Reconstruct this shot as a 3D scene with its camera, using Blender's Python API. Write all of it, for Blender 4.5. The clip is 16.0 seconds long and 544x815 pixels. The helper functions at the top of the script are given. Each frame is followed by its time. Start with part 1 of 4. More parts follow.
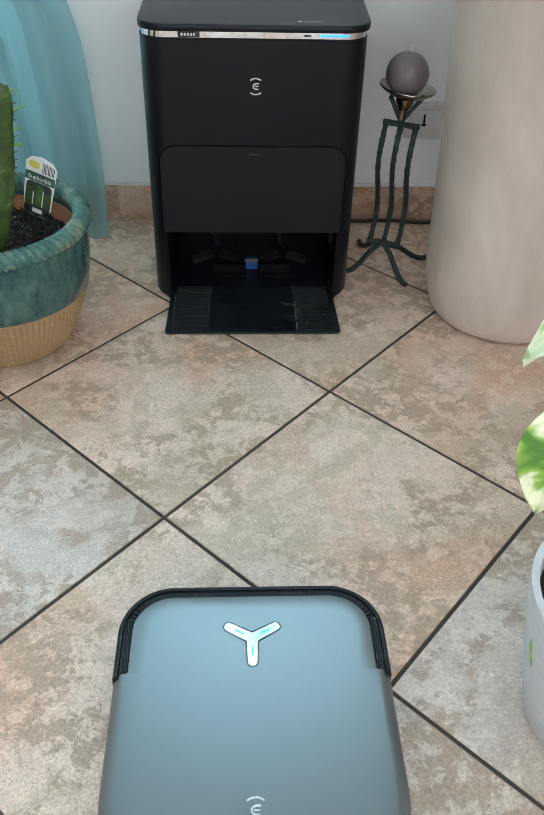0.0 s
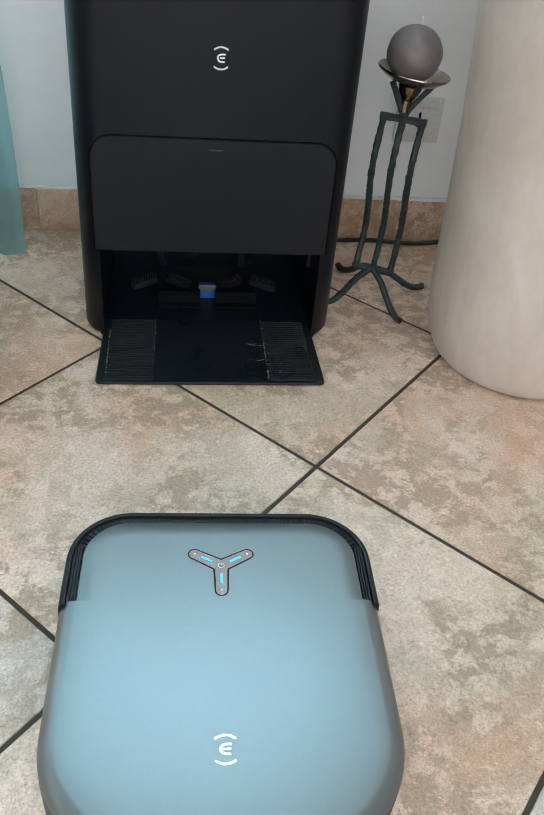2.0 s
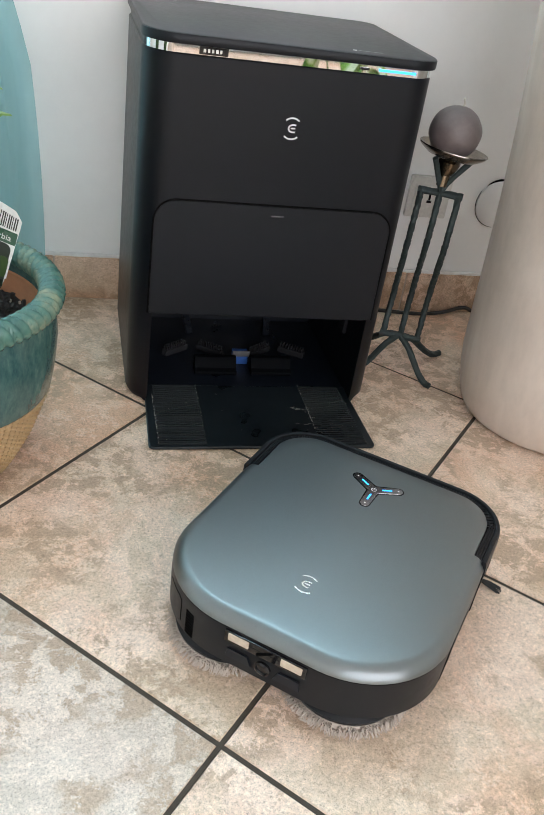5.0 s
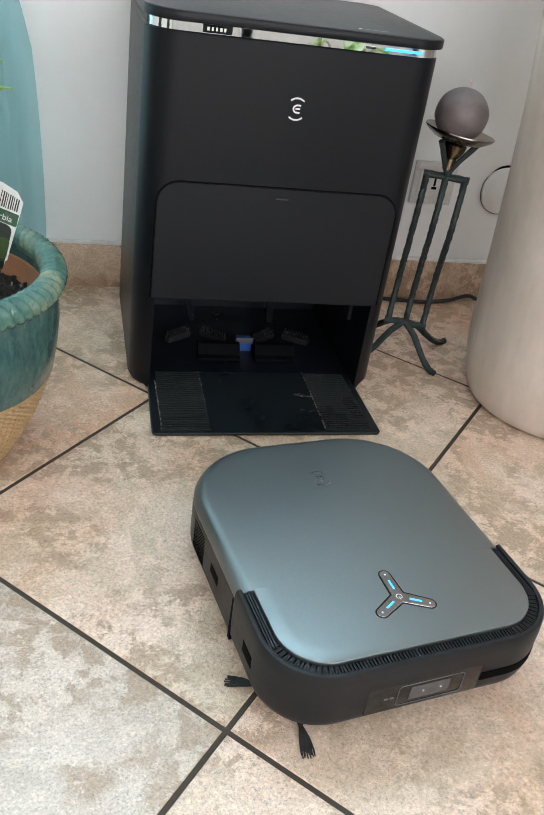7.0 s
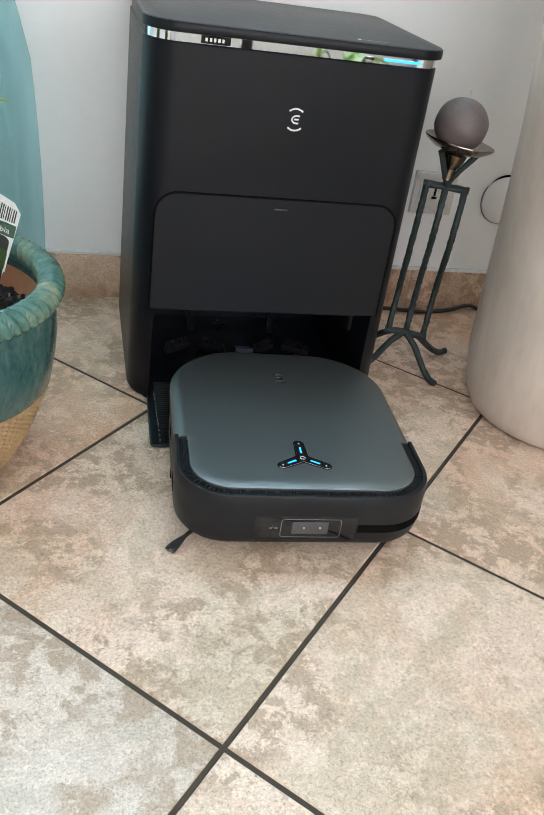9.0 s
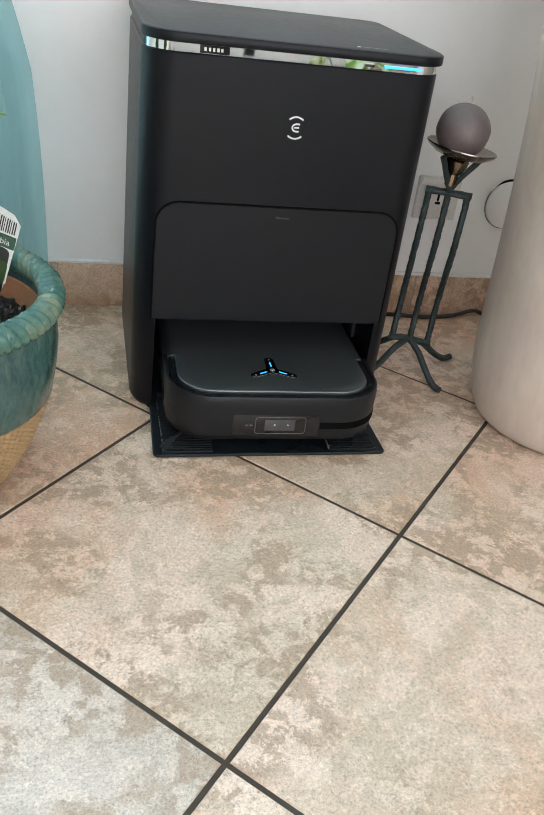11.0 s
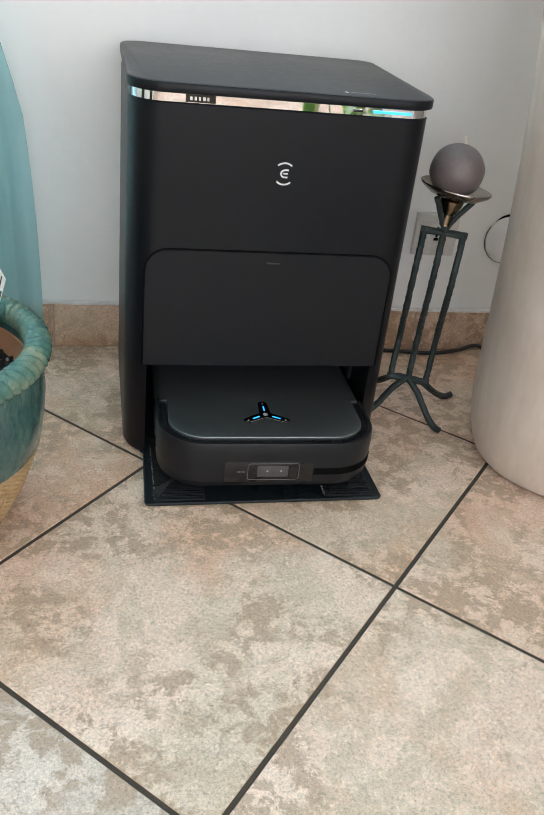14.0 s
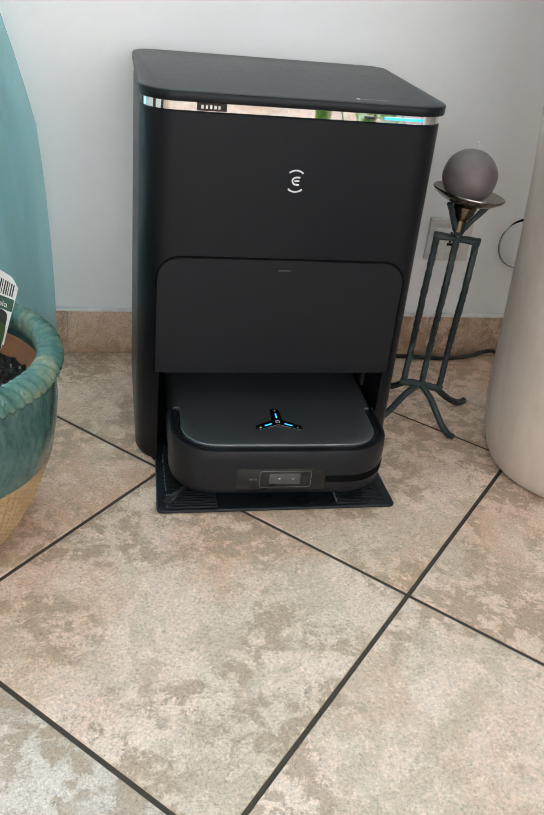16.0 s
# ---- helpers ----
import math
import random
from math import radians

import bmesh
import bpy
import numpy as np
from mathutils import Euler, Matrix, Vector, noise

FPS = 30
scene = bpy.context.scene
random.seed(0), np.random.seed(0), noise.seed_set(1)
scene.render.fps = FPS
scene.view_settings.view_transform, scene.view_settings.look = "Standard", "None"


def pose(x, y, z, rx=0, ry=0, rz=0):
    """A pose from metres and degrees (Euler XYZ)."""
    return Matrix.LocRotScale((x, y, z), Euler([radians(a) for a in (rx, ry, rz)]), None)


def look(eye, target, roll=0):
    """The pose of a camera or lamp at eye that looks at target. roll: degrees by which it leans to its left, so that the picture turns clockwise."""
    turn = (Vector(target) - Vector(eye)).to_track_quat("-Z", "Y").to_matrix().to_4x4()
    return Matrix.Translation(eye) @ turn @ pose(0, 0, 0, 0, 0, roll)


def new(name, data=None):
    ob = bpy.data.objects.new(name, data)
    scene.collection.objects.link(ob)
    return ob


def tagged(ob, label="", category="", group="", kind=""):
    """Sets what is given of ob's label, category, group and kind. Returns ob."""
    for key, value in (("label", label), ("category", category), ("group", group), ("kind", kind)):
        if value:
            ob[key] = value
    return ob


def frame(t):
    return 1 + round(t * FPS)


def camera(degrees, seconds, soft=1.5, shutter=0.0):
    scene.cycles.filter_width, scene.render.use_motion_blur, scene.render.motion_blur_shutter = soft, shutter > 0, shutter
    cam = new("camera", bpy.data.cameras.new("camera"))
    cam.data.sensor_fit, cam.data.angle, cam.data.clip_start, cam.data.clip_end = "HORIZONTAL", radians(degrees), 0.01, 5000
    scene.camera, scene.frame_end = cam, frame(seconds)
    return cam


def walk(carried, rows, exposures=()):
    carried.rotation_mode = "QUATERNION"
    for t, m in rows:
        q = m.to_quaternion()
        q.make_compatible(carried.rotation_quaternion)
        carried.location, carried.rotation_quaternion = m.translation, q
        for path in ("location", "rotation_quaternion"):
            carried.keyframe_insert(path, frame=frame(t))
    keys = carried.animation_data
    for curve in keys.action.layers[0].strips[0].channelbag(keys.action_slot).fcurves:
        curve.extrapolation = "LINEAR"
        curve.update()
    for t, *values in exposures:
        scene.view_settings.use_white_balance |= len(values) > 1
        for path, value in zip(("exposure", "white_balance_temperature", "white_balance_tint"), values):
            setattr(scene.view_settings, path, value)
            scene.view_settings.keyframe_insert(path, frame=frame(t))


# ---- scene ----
cam = camera(36.9, 16.0, soft=0.8)
PATH = [
    (0, (-0.032, -1.301, 0.878), (0.054, 0.249, -0.383), 1.7),
    (0.5, (-0.035, -1.123, 0.837), (0.039, 0.415, -0.44), 2.0),
    (1, (-0.006, -1.004, 0.806), (0.07, 0.527, -0.479), 2.6),
    (1.5, (-0.019, -0.97, 0.769), (0.078, 0.565, -0.509), 3.5),
    (2, (-0.059, -0.963, 0.715), (0.186, 0.598, -0.51), 5.6),
    (2.5, (-0.195, -0.961, 0.713), (0.147, 0.626, -0.455), 5.9),
    (3, (-0.28, -0.955, 0.678), (0.133, 0.662, -0.424), 6.6),
    (3.5, (-0.29, -0.954, 0.673), (0.16, 0.672, -0.401), 7.7),
    (4, (-0.286, -0.949, 0.667), (0.193, 0.693, -0.37), 8.6),
    (4.2, (-0.28, -0.944, 0.674), (0.204, 0.694, -0.366), 9.0),
    (6.5, (-0.278, -0.935, 0.646), (0.207, 0.704, -0.392), 9.1),
    (7, (-0.28, -0.934, 0.645), (0.203, 0.702, -0.4), 9.0),
    (7.5, (-0.279, -0.933, 0.645), (0.199, 0.704, -0.401), 8.9),
    (8, (-0.276, -0.931, 0.641), (0.2, 0.709, -0.4), 8.8),
    (8.5, (-0.274, -0.929, 0.646), (0.198, 0.714, -0.391), 8.8),
    (9, (-0.274, -0.927, 0.646), (0.203, 0.72, -0.383), 8.8),
    (11.5, (-0.257, -0.914, 0.656), (0.193, 0.746, -0.364), 7.7),
    (12, (-0.243, -0.907, 0.676), (0.2, 0.763, -0.331), 7.4),
    (12.5, (-0.239, -0.908, 0.675), (0.192, 0.771, -0.323), 7.0),
    (13, (-0.235, -0.902, 0.672), (0.189, 0.784, -0.316), 6.8),
    (13.5, (-0.234, -0.898, 0.674), (0.187, 0.788, -0.316), 6.8),
    (14, (-0.231, -0.893, 0.677), (0.189, 0.795, -0.31), 6.7),
    (14.5, (-0.227, -0.893, 0.678), (0.187, 0.797, -0.31), 6.7),
    (15, (-0.228, -0.892, 0.68), (0.182, 0.799, -0.305), 6.6),
    (15.5, (-0.23, -0.891, 0.681), (0.17, 0.802, -0.304), 6.3),
    (16, (-0.226, -0.889, 0.682), (0.157, 0.809, -0.303), 6.0),
]
walk(cam, [(t, look(eye, target, roll)) for t, eye, target, roll in PATH],
     exposures=[(0.0, -0.40, 5720, 5), (0.5, -0.33, 5710, 4), (1.0, -0.22, 5710, 2), (1.5, -0.12, 5710, 3), (2.0, -0.09, 5770, 5), (2.5, -0.06, 5920, 8), (3.5, 0.02, 6080, 10),
                (7.0, 0.10, 6050, 9), (11.5, 0.0, 6030, 8), (16.0, -0.04, 6030, 8)])


# ---- world, lamps ----
world = bpy.data.worlds.new("sky")
scene.world = world
world.use_nodes = True
wn = world.node_tree.nodes
sky = wn.new("ShaderNodeTexSky")
sky.sky_type, sky.sun_disc = "NISHITA", False
sky.sun_elevation, sky.sun_rotation = radians(48), radians(150)
world.node_tree.links.new(sky.outputs[0], wn["Background"].inputs[0])
wn["Background"].inputs[1].default_value = 0.12


def area_lamp(name, m, sx, sy, watts, colour):
    data = bpy.data.lights.new(name, "AREA")
    data.shape, data.size, data.size_y, data.energy, data.color = "RECTANGLE", sx, sy, watts, colour
    ob = new(name, data)
    ob.matrix_world = m
    return ob


# daylight in the garden door beside the station, behind its curtain
area_lamp("daylight_north", look((-1.06, 0.66, 1.10), (-1.06, -1.0, 1.0)), 1.06, 2.1, 40, (0.84, 0.96, 1.0))
# daylight in the window above the station
area_lamp("daylight_window", look((0.05, 0.66, 1.78), (0.05, -1.0, 1.1)), 1.1, 0.78, 25, (0.60, 0.89, 1.0))
# daylight in the glazed door across the room
area_lamp("daylight_south", look((0.4, -3.27, 1.25), (0.2, 0.5, 0.6)), 2.9, 2.0, 72, (1.0, 0.93, 0.885))


# ---- materials ----
def shader(name, rough=0.5, metal=0.0, colour=(0.5, 0.5, 0.5)):
    m = bpy.data.materials.new(name)
    m.use_nodes = True
    b = m.node_tree.nodes["Principled BSDF"]
    b.inputs["Roughness"].default_value, b.inputs["Metallic"].default_value = rough, metal
    b.inputs["Base Color"].default_value = (*colour, 1)
    return m, m.node_tree.nodes, m.node_tree.links, b


def coords(n, l, vary=False, stretch=(1, 1, 1)):
    """Object coordinates in metres, shifted at random from object to object if vary."""
    tc, mp = n.new("ShaderNodeTexCoord"), n.new("ShaderNodeMapping")
    mp.inputs["Scale"].default_value = stretch
    l.new(tc.outputs["Object"], mp.inputs["Vector"])
    if vary:
        info, mul = n.new("ShaderNodeObjectInfo"), n.new("ShaderNodeVectorMath")
        mul.operation = "SCALE"
        mul.inputs[0].default_value = (37.0, 61.0, 23.0)
        l.new(info.outputs["Random"], mul.inputs["Scale"])
        l.new(mul.outputs[0], mp.inputs["Location"])
    return mp.outputs[0]


def grain(n, l, vec, scale, detail=6, rough=0.6, distort=0.0):
    t = n.new("ShaderNodeTexNoise")
    t.inputs["Scale"].default_value, t.inputs["Detail"].default_value = scale, detail
    t.inputs["Roughness"].default_value, t.inputs["Distortion"].default_value = rough, distort
    l.new(vec, t.inputs["Vector"])
    return t.outputs["Fac"]


def ramp(n, l, fac, stops):
    r = n.new("ShaderNodeValToRGB")
    e = r.color_ramp.elements
    while len(e) < len(stops):
        e.new(0.5)
    for k, (p, c) in enumerate(stops):
        e[k].position = p
        e[k].color = (*c, 1) if len(c) == 3 else c
    l.new(fac, r.inputs[0])
    return r.outputs[0]


def mixed(n, l, fac, a, b, how="MIX"):
    m = n.new("ShaderNodeMix")
    m.data_type, m.blend_type = "RGBA", how
    for sock, v in ((m.inputs[0], fac), (m.inputs[6], a), (m.inputs[7], b)):
        if isinstance(v, (int, float)):
            sock.default_value = v
        elif isinstance(v, tuple):
            sock.default_value = (*v, 1)
        else:
            l.new(v, sock)
    return m.outputs[2]


def bumped(n, l, b, height, strength, dist):
    bp = n.new("ShaderNodeBump")
    bp.inputs["Strength"].default_value, bp.inputs["Distance"].default_value = strength, dist
    l.new(height, bp.inputs["Height"])
    l.new(bp.outputs[0], b.inputs["Normal"])


def grey(v):
    return (v, v, v)


def speckled(name, lo, hi, scale, rough, metal=0.0, spec=0.5, depth=0.82, bump=0.1, dist=0.001, vary=False, coarse=None, rough_var=0.08, stretch=(1, 1, 1)):
    """A two-scale material: coarse clouds and fine grain between two colours, with relief."""
    m, n, l, b = shader(name, rough, metal)
    b.inputs["Specular IOR Level"].default_value = spec
    v = coords(n, l, vary, stretch)
    fine, wide = grain(n, l, v, scale), grain(n, l, v, coarse or scale / 9, 3)
    c = mixed(n, l, wide, lo, hi)
    d = ramp(n, l, fine, ((0.3, grey(depth)), (0.7, grey(1.0))))
    l.new(mixed(n, l, 1.0, c, d, "MULTIPLY"), b.inputs["Base Color"])
    l.new(ramp(n, l, wide, ((0.3, grey(max(0, rough - rough_var))), (0.7, grey(min(1, rough + rough_var))))), b.inputs["Roughness"])
    if bump:
        bumped(n, l, b, fine, bump, dist)
    return m


def make_tile(name, tint, cool_share=0.0):
    """Stoneware: broad cream, tan, rust and grey zones with ragged edges, worn flakes and fine speckle."""
    m, n, l, b = shader(name, 0.36)
    v, w = coords(n, l, True), coords(n, l, True, (1.0, 1.0, 3.0))
    zone, rust = grain(n, l, v, 4.2, 15, 0.66, 0.5), grain(n, l, w, 2.6, 12, 0.6, 0.4)
    ragged, where = grain(n, l, v, 36, 15, 0.72, 0.3), grain(n, l, v, 6.0, 10, 0.62, 0.5)
    fine, pores = grain(n, l, v, 300, 6, 0.72), grain(n, l, v, 800, 3, 0.7)
    c = ramp(n, l, zone, ((0.36, (0.54, 0.45, 0.34)), (0.47, (0.63, 0.52, 0.405)), (0.500, (0.67, 0.55, 0.435)), (0.515, (0.745, 0.605, 0.495)), (0.64, (0.72, 0.575, 0.47))))
    red = ramp(n, l, rust, ((0.48, grey(0.0)), (0.62, grey(0.8))))
    c = mixed(n, l, red, c, (0.63, 0.395, 0.265))
    c = mixed(n, l, cool_share, c, ramp(n, l, zone, ((0.40, (0.46, 0.415, 0.36)), (0.54, (0.62, 0.57, 0.515)))))
    worn = ramp(n, l, ragged, ((0.488, grey(0.80)), (0.500, grey(0.0))))
    patchy = ramp(n, l, where, ((0.44, grey(0.0)), (0.505, grey(1.0))))
    c = mixed(n, l, mixed(n, l, 1.0, worn, patchy, "MULTIPLY"), c, (0.435, 0.325, 0.23))
    chalk = ramp(n, l, ragged, ((0.535, grey(0.0)), (0.548, grey(0.32))))
    c = mixed(n, l, chalk, c, (0.88, 0.76, 0.645))
    c = mixed(n, l, 1.0, c, ramp(n, l, fine, ((0.34, grey(0.58)), (0.44, grey(0.93)), (0.56, grey(1.04)), (0.66, grey(1.30)))), "MULTIPLY")
    c = mixed(n, l, 0.8, c, ramp(n, l, pores, ((0.34, grey(0.55)), (0.46, grey(0.95)), (0.65, grey(1.08)))), "MULTIPLY")
    l.new(mixed(n, l, 1.0, c, tint, "MULTIPLY"), b.inputs["Base Color"])
    l.new(ramp(n, l, ragged, ((0.35, grey(0.48)), (0.65, grey(0.34)))), b.inputs["Roughness"])
    bumped(n, l, b, mixed(n, l, 0.5, ragged, fine), 0.45, 0.0014)
    return m


def make_curtain():
    m, n, l, b = shader("voile", 0.8, 0, (0.12, 0.36, 0.36))
    out = n["Material Output"]
    v = coords(n, l, False, (1, 1, 0.15))
    c = ramp(n, l, grain(n, l, v, 14, 4), ((0.3, (0.25, 0.43, 0.45)), (0.7, (0.35, 0.54, 0.56))))
    dif, trl, tra = n.new("ShaderNodeBsdfDiffuse"), n.new("ShaderNodeBsdfTranslucent"), n.new("ShaderNodeBsdfTransparent")
    tra.inputs[0].default_value = (0.66, 0.86, 0.87, 1)
    a, bx = n.new("ShaderNodeMixShader"), n.new("ShaderNodeMixShader")
    l.new(c, dif.inputs[0]), l.new(c, trl.inputs[0])
    a.inputs[0].default_value, bx.inputs[0].default_value = 0.5, 0.40
    l.new(dif.outputs[0], a.inputs[1]), l.new(trl.outputs[0], a.inputs[2])
    l.new(a.outputs[0], bx.inputs[1]), l.new(tra.outputs[0], bx.inputs[2])
    l.new(bx.outputs[0], out.inputs["Surface"])
    return m


def make_glow(name, colour, power):
    m, n, l, b = shader(name, 0.3, 0, colour)
    b.inputs["Emission Color"].default_value = (*colour, 1)
    b.inputs["Emission Strength"].default_value = power
    return m


def make_glaze():
    """Teal reactive glaze above, ribbed sandy clay below, split by height."""
    m, n, l, b = shader("reactive_glaze", 0.2)
    v = coords(n, l)
    sep = n.new("ShaderNodeSeparateXYZ")
    l.new(v, sep.inputs[0])
    runs = grain(n, l, coords(n, l, False, (1, 1, 0.55)), 42, 10, 0.75)
    c = ramp(n, l, runs, ((0.30, (0.010, 0.025, 0.05)), (0.44, (0.034, 0.086, 0.084)), (0.56, (0.062, 0.125, 0.110)), (0.70, (0.15, 0.20, 0.165))))
    l.new(c, b.inputs["Base Color"])
    l.new(ramp(n, l, runs, ((0.3, grey(0.12)), (0.7, grey(0.28)))), b.inputs["Roughness"])
    bumped(n, l, b, grain(n, l, v, 60), 0.12, 0.002)
    return m


def make_rope_glaze():
    m, n, l, b = shader("rope_glaze", 0.10)
    v = coords(n, l)
    runs = grain(n, l, v, 26, 6, 0.6)
    l.new(ramp(n, l, runs, ((0.32, (0.035, 0.105, 0.095)), (0.50, (0.085, 0.18, 0.145)), (0.68, (0.26, 0.29, 0.19)))), b.inputs["Base Color"])
    bumped(n, l, b, runs, 0.15, 0.002)
    return m


def make_plaster(name, stops, scale, rough, bump):
    m, n, l, b = shader(name, rough)
    v = coords(n, l, False, (1, 1, 0.45))
    w = grain(n, l, v, scale, 5, 0.55, 0.8)
    f = grain(n, l, v, scale * 22, 4)
    c = mixed(n, l, 0.5, ramp(n, l, w, stops), ramp(n, l, f, ((0.3, grey(0.86)), (0.6, grey(1.0)))), "MULTIPLY")
    l.new(c, b.inputs["Base Color"])
    l.new(ramp(n, l, w, ((0.3, grey(rough + 0.1)), (0.7, grey(rough - 0.08)))), b.inputs["Roughness"])
    bumped(n, l, b, mixed(n, l, 0.4, w, f), bump, 0.002)
    return m


def make_cactus():
    m, n, l, b = shader("cactus_skin", 0.38)
    v = coords(n, l)
    w, f = grain(n, l, v, 26, 5, 0.6, 1.0), grain(n, l, v, 150, 4)
    c = ramp(n, l, w, ((0.35, (0.026, 0.055, 0.014)), (0.55, (0.058, 0.112, 0.020)), (0.72, (0.20, 0.24, 0.06))))
    l.new(mixed(n, l, 0.5, c, ramp(n, l, f, ((0.3, grey(0.75)), (0.6, grey(1)))), "MULTIPLY"), b.inputs["Base Color"])
    bumped(n, l, b, f, 0.1, 0.001)
    return m


def make_leaf():
    m, n, l, b = shader("variegated_leaf", 0.35)
    v = coords(n, l, True)
    w = grain(n, l, v, 14, 3, 0.5, 1.2)
    c = ramp(n, l, w, ((0.38, (0.08, 0.22, 0.03)), (0.46, (0.30, 0.48, 0.07)), (0.53, (0.82, 0.84, 0.58))))
    l.new(c, b.inputs["Base Color"])
    bumped(n, l, b, grain(n, l, v, 90), 0.15, 0.001)
    return m


TILE = make_tile("stoneware", (1.06, 0.99, 0.94))
GREYTILE = make_tile("greyish_stoneware", (1.03, 0.99, 0.96), 0.7)
GROUT = speckled("grout", (0.050, 0.039, 0.030), (0.092, 0.075, 0.058), 260, 0.9, bump=0.4)
PAINT = speckled("wall_paint", (0.785, 0.78, 0.765), (0.81, 0.805, 0.79), 45, 0.85, depth=0.975, bump=0.28, dist=0.002, coarse=3)
CEIL = speckled("ceiling_paint", (0.78, 0.78, 0.77), (0.82, 0.82, 0.81), 60, 0.9, bump=0.1)
CAULK = speckled("white_caulk", (0.70, 0.69, 0.67), (0.80, 0.79, 0.77), 90, 0.6, bump=0.3)
VOILE = make_curtain()
FRAME = speckled("white_frame", (0.74, 0.74, 0.73), (0.8, 0.8, 0.79), 80, 0.35, bump=0.03)
BLACK = speckled("black_satin_plastic", (0.0036, 0.0045, 0.0066), (0.0054, 0.0064, 0.0086), 900, 0.36, spec=0.19, bump=0.05, dist=0.0003, rough_var=0.03)
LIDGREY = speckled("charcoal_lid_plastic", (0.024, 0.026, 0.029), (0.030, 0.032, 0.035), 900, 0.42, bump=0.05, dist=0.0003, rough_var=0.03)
PANEL = speckled("charcoal_panel_plastic", (0.0054, 0.0064, 0.0086), (0.0074, 0.0085, 0.0106), 900, 0.42, spec=0.20, bump=0.05, dist=0.0003, rough_var=0.03)
FLAPM = speckled("scraper_plastic", (0.0030, 0.0036, 0.0048), (0.0045, 0.005, 0.006), 200, 0.6, spec=0.03, bump=0.05)
STUDM = speckled("stud_plastic", (0.018, 0.018, 0.020), (0.03, 0.03, 0.033), 300, 0.45, spec=0.12, bump=0.03)
INNER = speckled("dark_cavity_plastic", (0.0050, 0.0072, 0.0120), (0.0075, 0.0100, 0.0155), 200, 0.34, spec=0.34, bump=0.08)
RIBM = speckled("worn_rib_plastic", (0.0055, 0.0075, 0.009), (0.011, 0.013, 0.015), 45, 0.33, spec=0.34, bump=0.1, rough_var=0.12)
MAT = speckled("black_ramp_plastic", (0.006, 0.010, 0.013), (0.012, 0.016, 0.019), 60, 0.34, spec=0.42, bump=0.1, rough_var=0.14)
SEAM = speckled("seam_shadow_gap", (0.003, 0.003, 0.003), (0.005, 0.005, 0.005), 200, 0.8, spec=0.04, bump=0)
CHROME = shader("chrome", 0.03, 1.0, (0.66, 0.665, 0.67))[0]
BRIGHTMARK = shader("bright_metal_print", 0.18, 1.0, (0.9, 0.9, 0.9))[0]
SHELL = speckled("grey_anodised_shell", (0.208, 0.226, 0.230), (0.224, 0.243, 0.247), 1500, 0.345, metal=0.85, bump=0.03, dist=0.0002, rough_var=0.02)
BUMPER = speckled("black_bumper", (0.0085, 0.0092, 0.0112), (0.0115, 0.0124, 0.0145), 700, 0.42, spec=0.26, bump=0.05, dist=0.0003, rough_var=0.04)
GLASS = shader("black_glass", 0.06, 0, (0.006, 0.006, 0.007))[0]
SILVER = speckled("dark_mirror_button", (0.36, 0.36, 0.365), (0.42, 0.42, 0.425), 400, 0.12, metal=1.0, bump=0, rough_var=0.02)
WHITEMARK = speckled("white_print", (0.74, 0.74, 0.74), (0.8, 0.8, 0.8), 400, 0.4, bump=0)
BLUELED = make_glow("blue_led", (0.04, 0.38, 1.0), 1.5)
BLUEPART = speckled("blue_plastic", (0.03, 0.10, 0.36), (0.05, 0.14, 0.45), 200, 0.35, bump=0.02)
CONTACT = speckled("cream_contact", (0.50, 0.41, 0.32), (0.58, 0.48, 0.38), 200, 0.25, bump=0.02)
DUST = speckled("pale_dust", (0.20, 0.19, 0.17), (0.30, 0.28, 0.25), 200, 0.9, bump=0)
MOP = speckled("mop_fibre", (0.40, 0.335, 0.285), (0.55, 0.475, 0.41), 160, 0.95, bump=0.4)
BRISTLE = speckled("black_bristle", (0.014, 0.014, 0.014), (0.02, 0.02, 0.02), 300, 0.6, bump=0.1)
LENSGREY = speckled("dim_lens_grey", (0.05, 0.05, 0.052), (0.085, 0.085, 0.09), 60, 0.2, bump=0)
GREYPART = speckled("grey_plastic", (0.10, 0.10, 0.105), (0.13, 0.13, 0.135), 300, 0.4, bump=0.03)
IRON = speckled("green_black_wrought_iron", (0.020, 0.032, 0.032), (0.035, 0.05, 0.048), 130, 0.55, metal=0.3, bump=0.7, dist=0.003)
BRASS = speckled("tarnished_brass", (0.20, 0.15, 0.10), (0.34, 0.27, 0.18), 60, 0.28, metal=1.0, bump=0.05)
DISHM = speckled("pewter_dish", (0.24, 0.21, 0.18), (0.34, 0.31, 0.27), 50, 0.27, metal=1.0, bump=0.05)
WAX = speckled("taupe_wax", (0.135, 0.108, 0.103), (0.175, 0.142, 0.134), 150, 0.5, bump=0.15, dist=0.001, coarse=30)
WICKM = speckled("wick", (0.6, 0.56, 0.5), (0.75, 0.7, 0.62), 300, 0.9, bump=0.2)
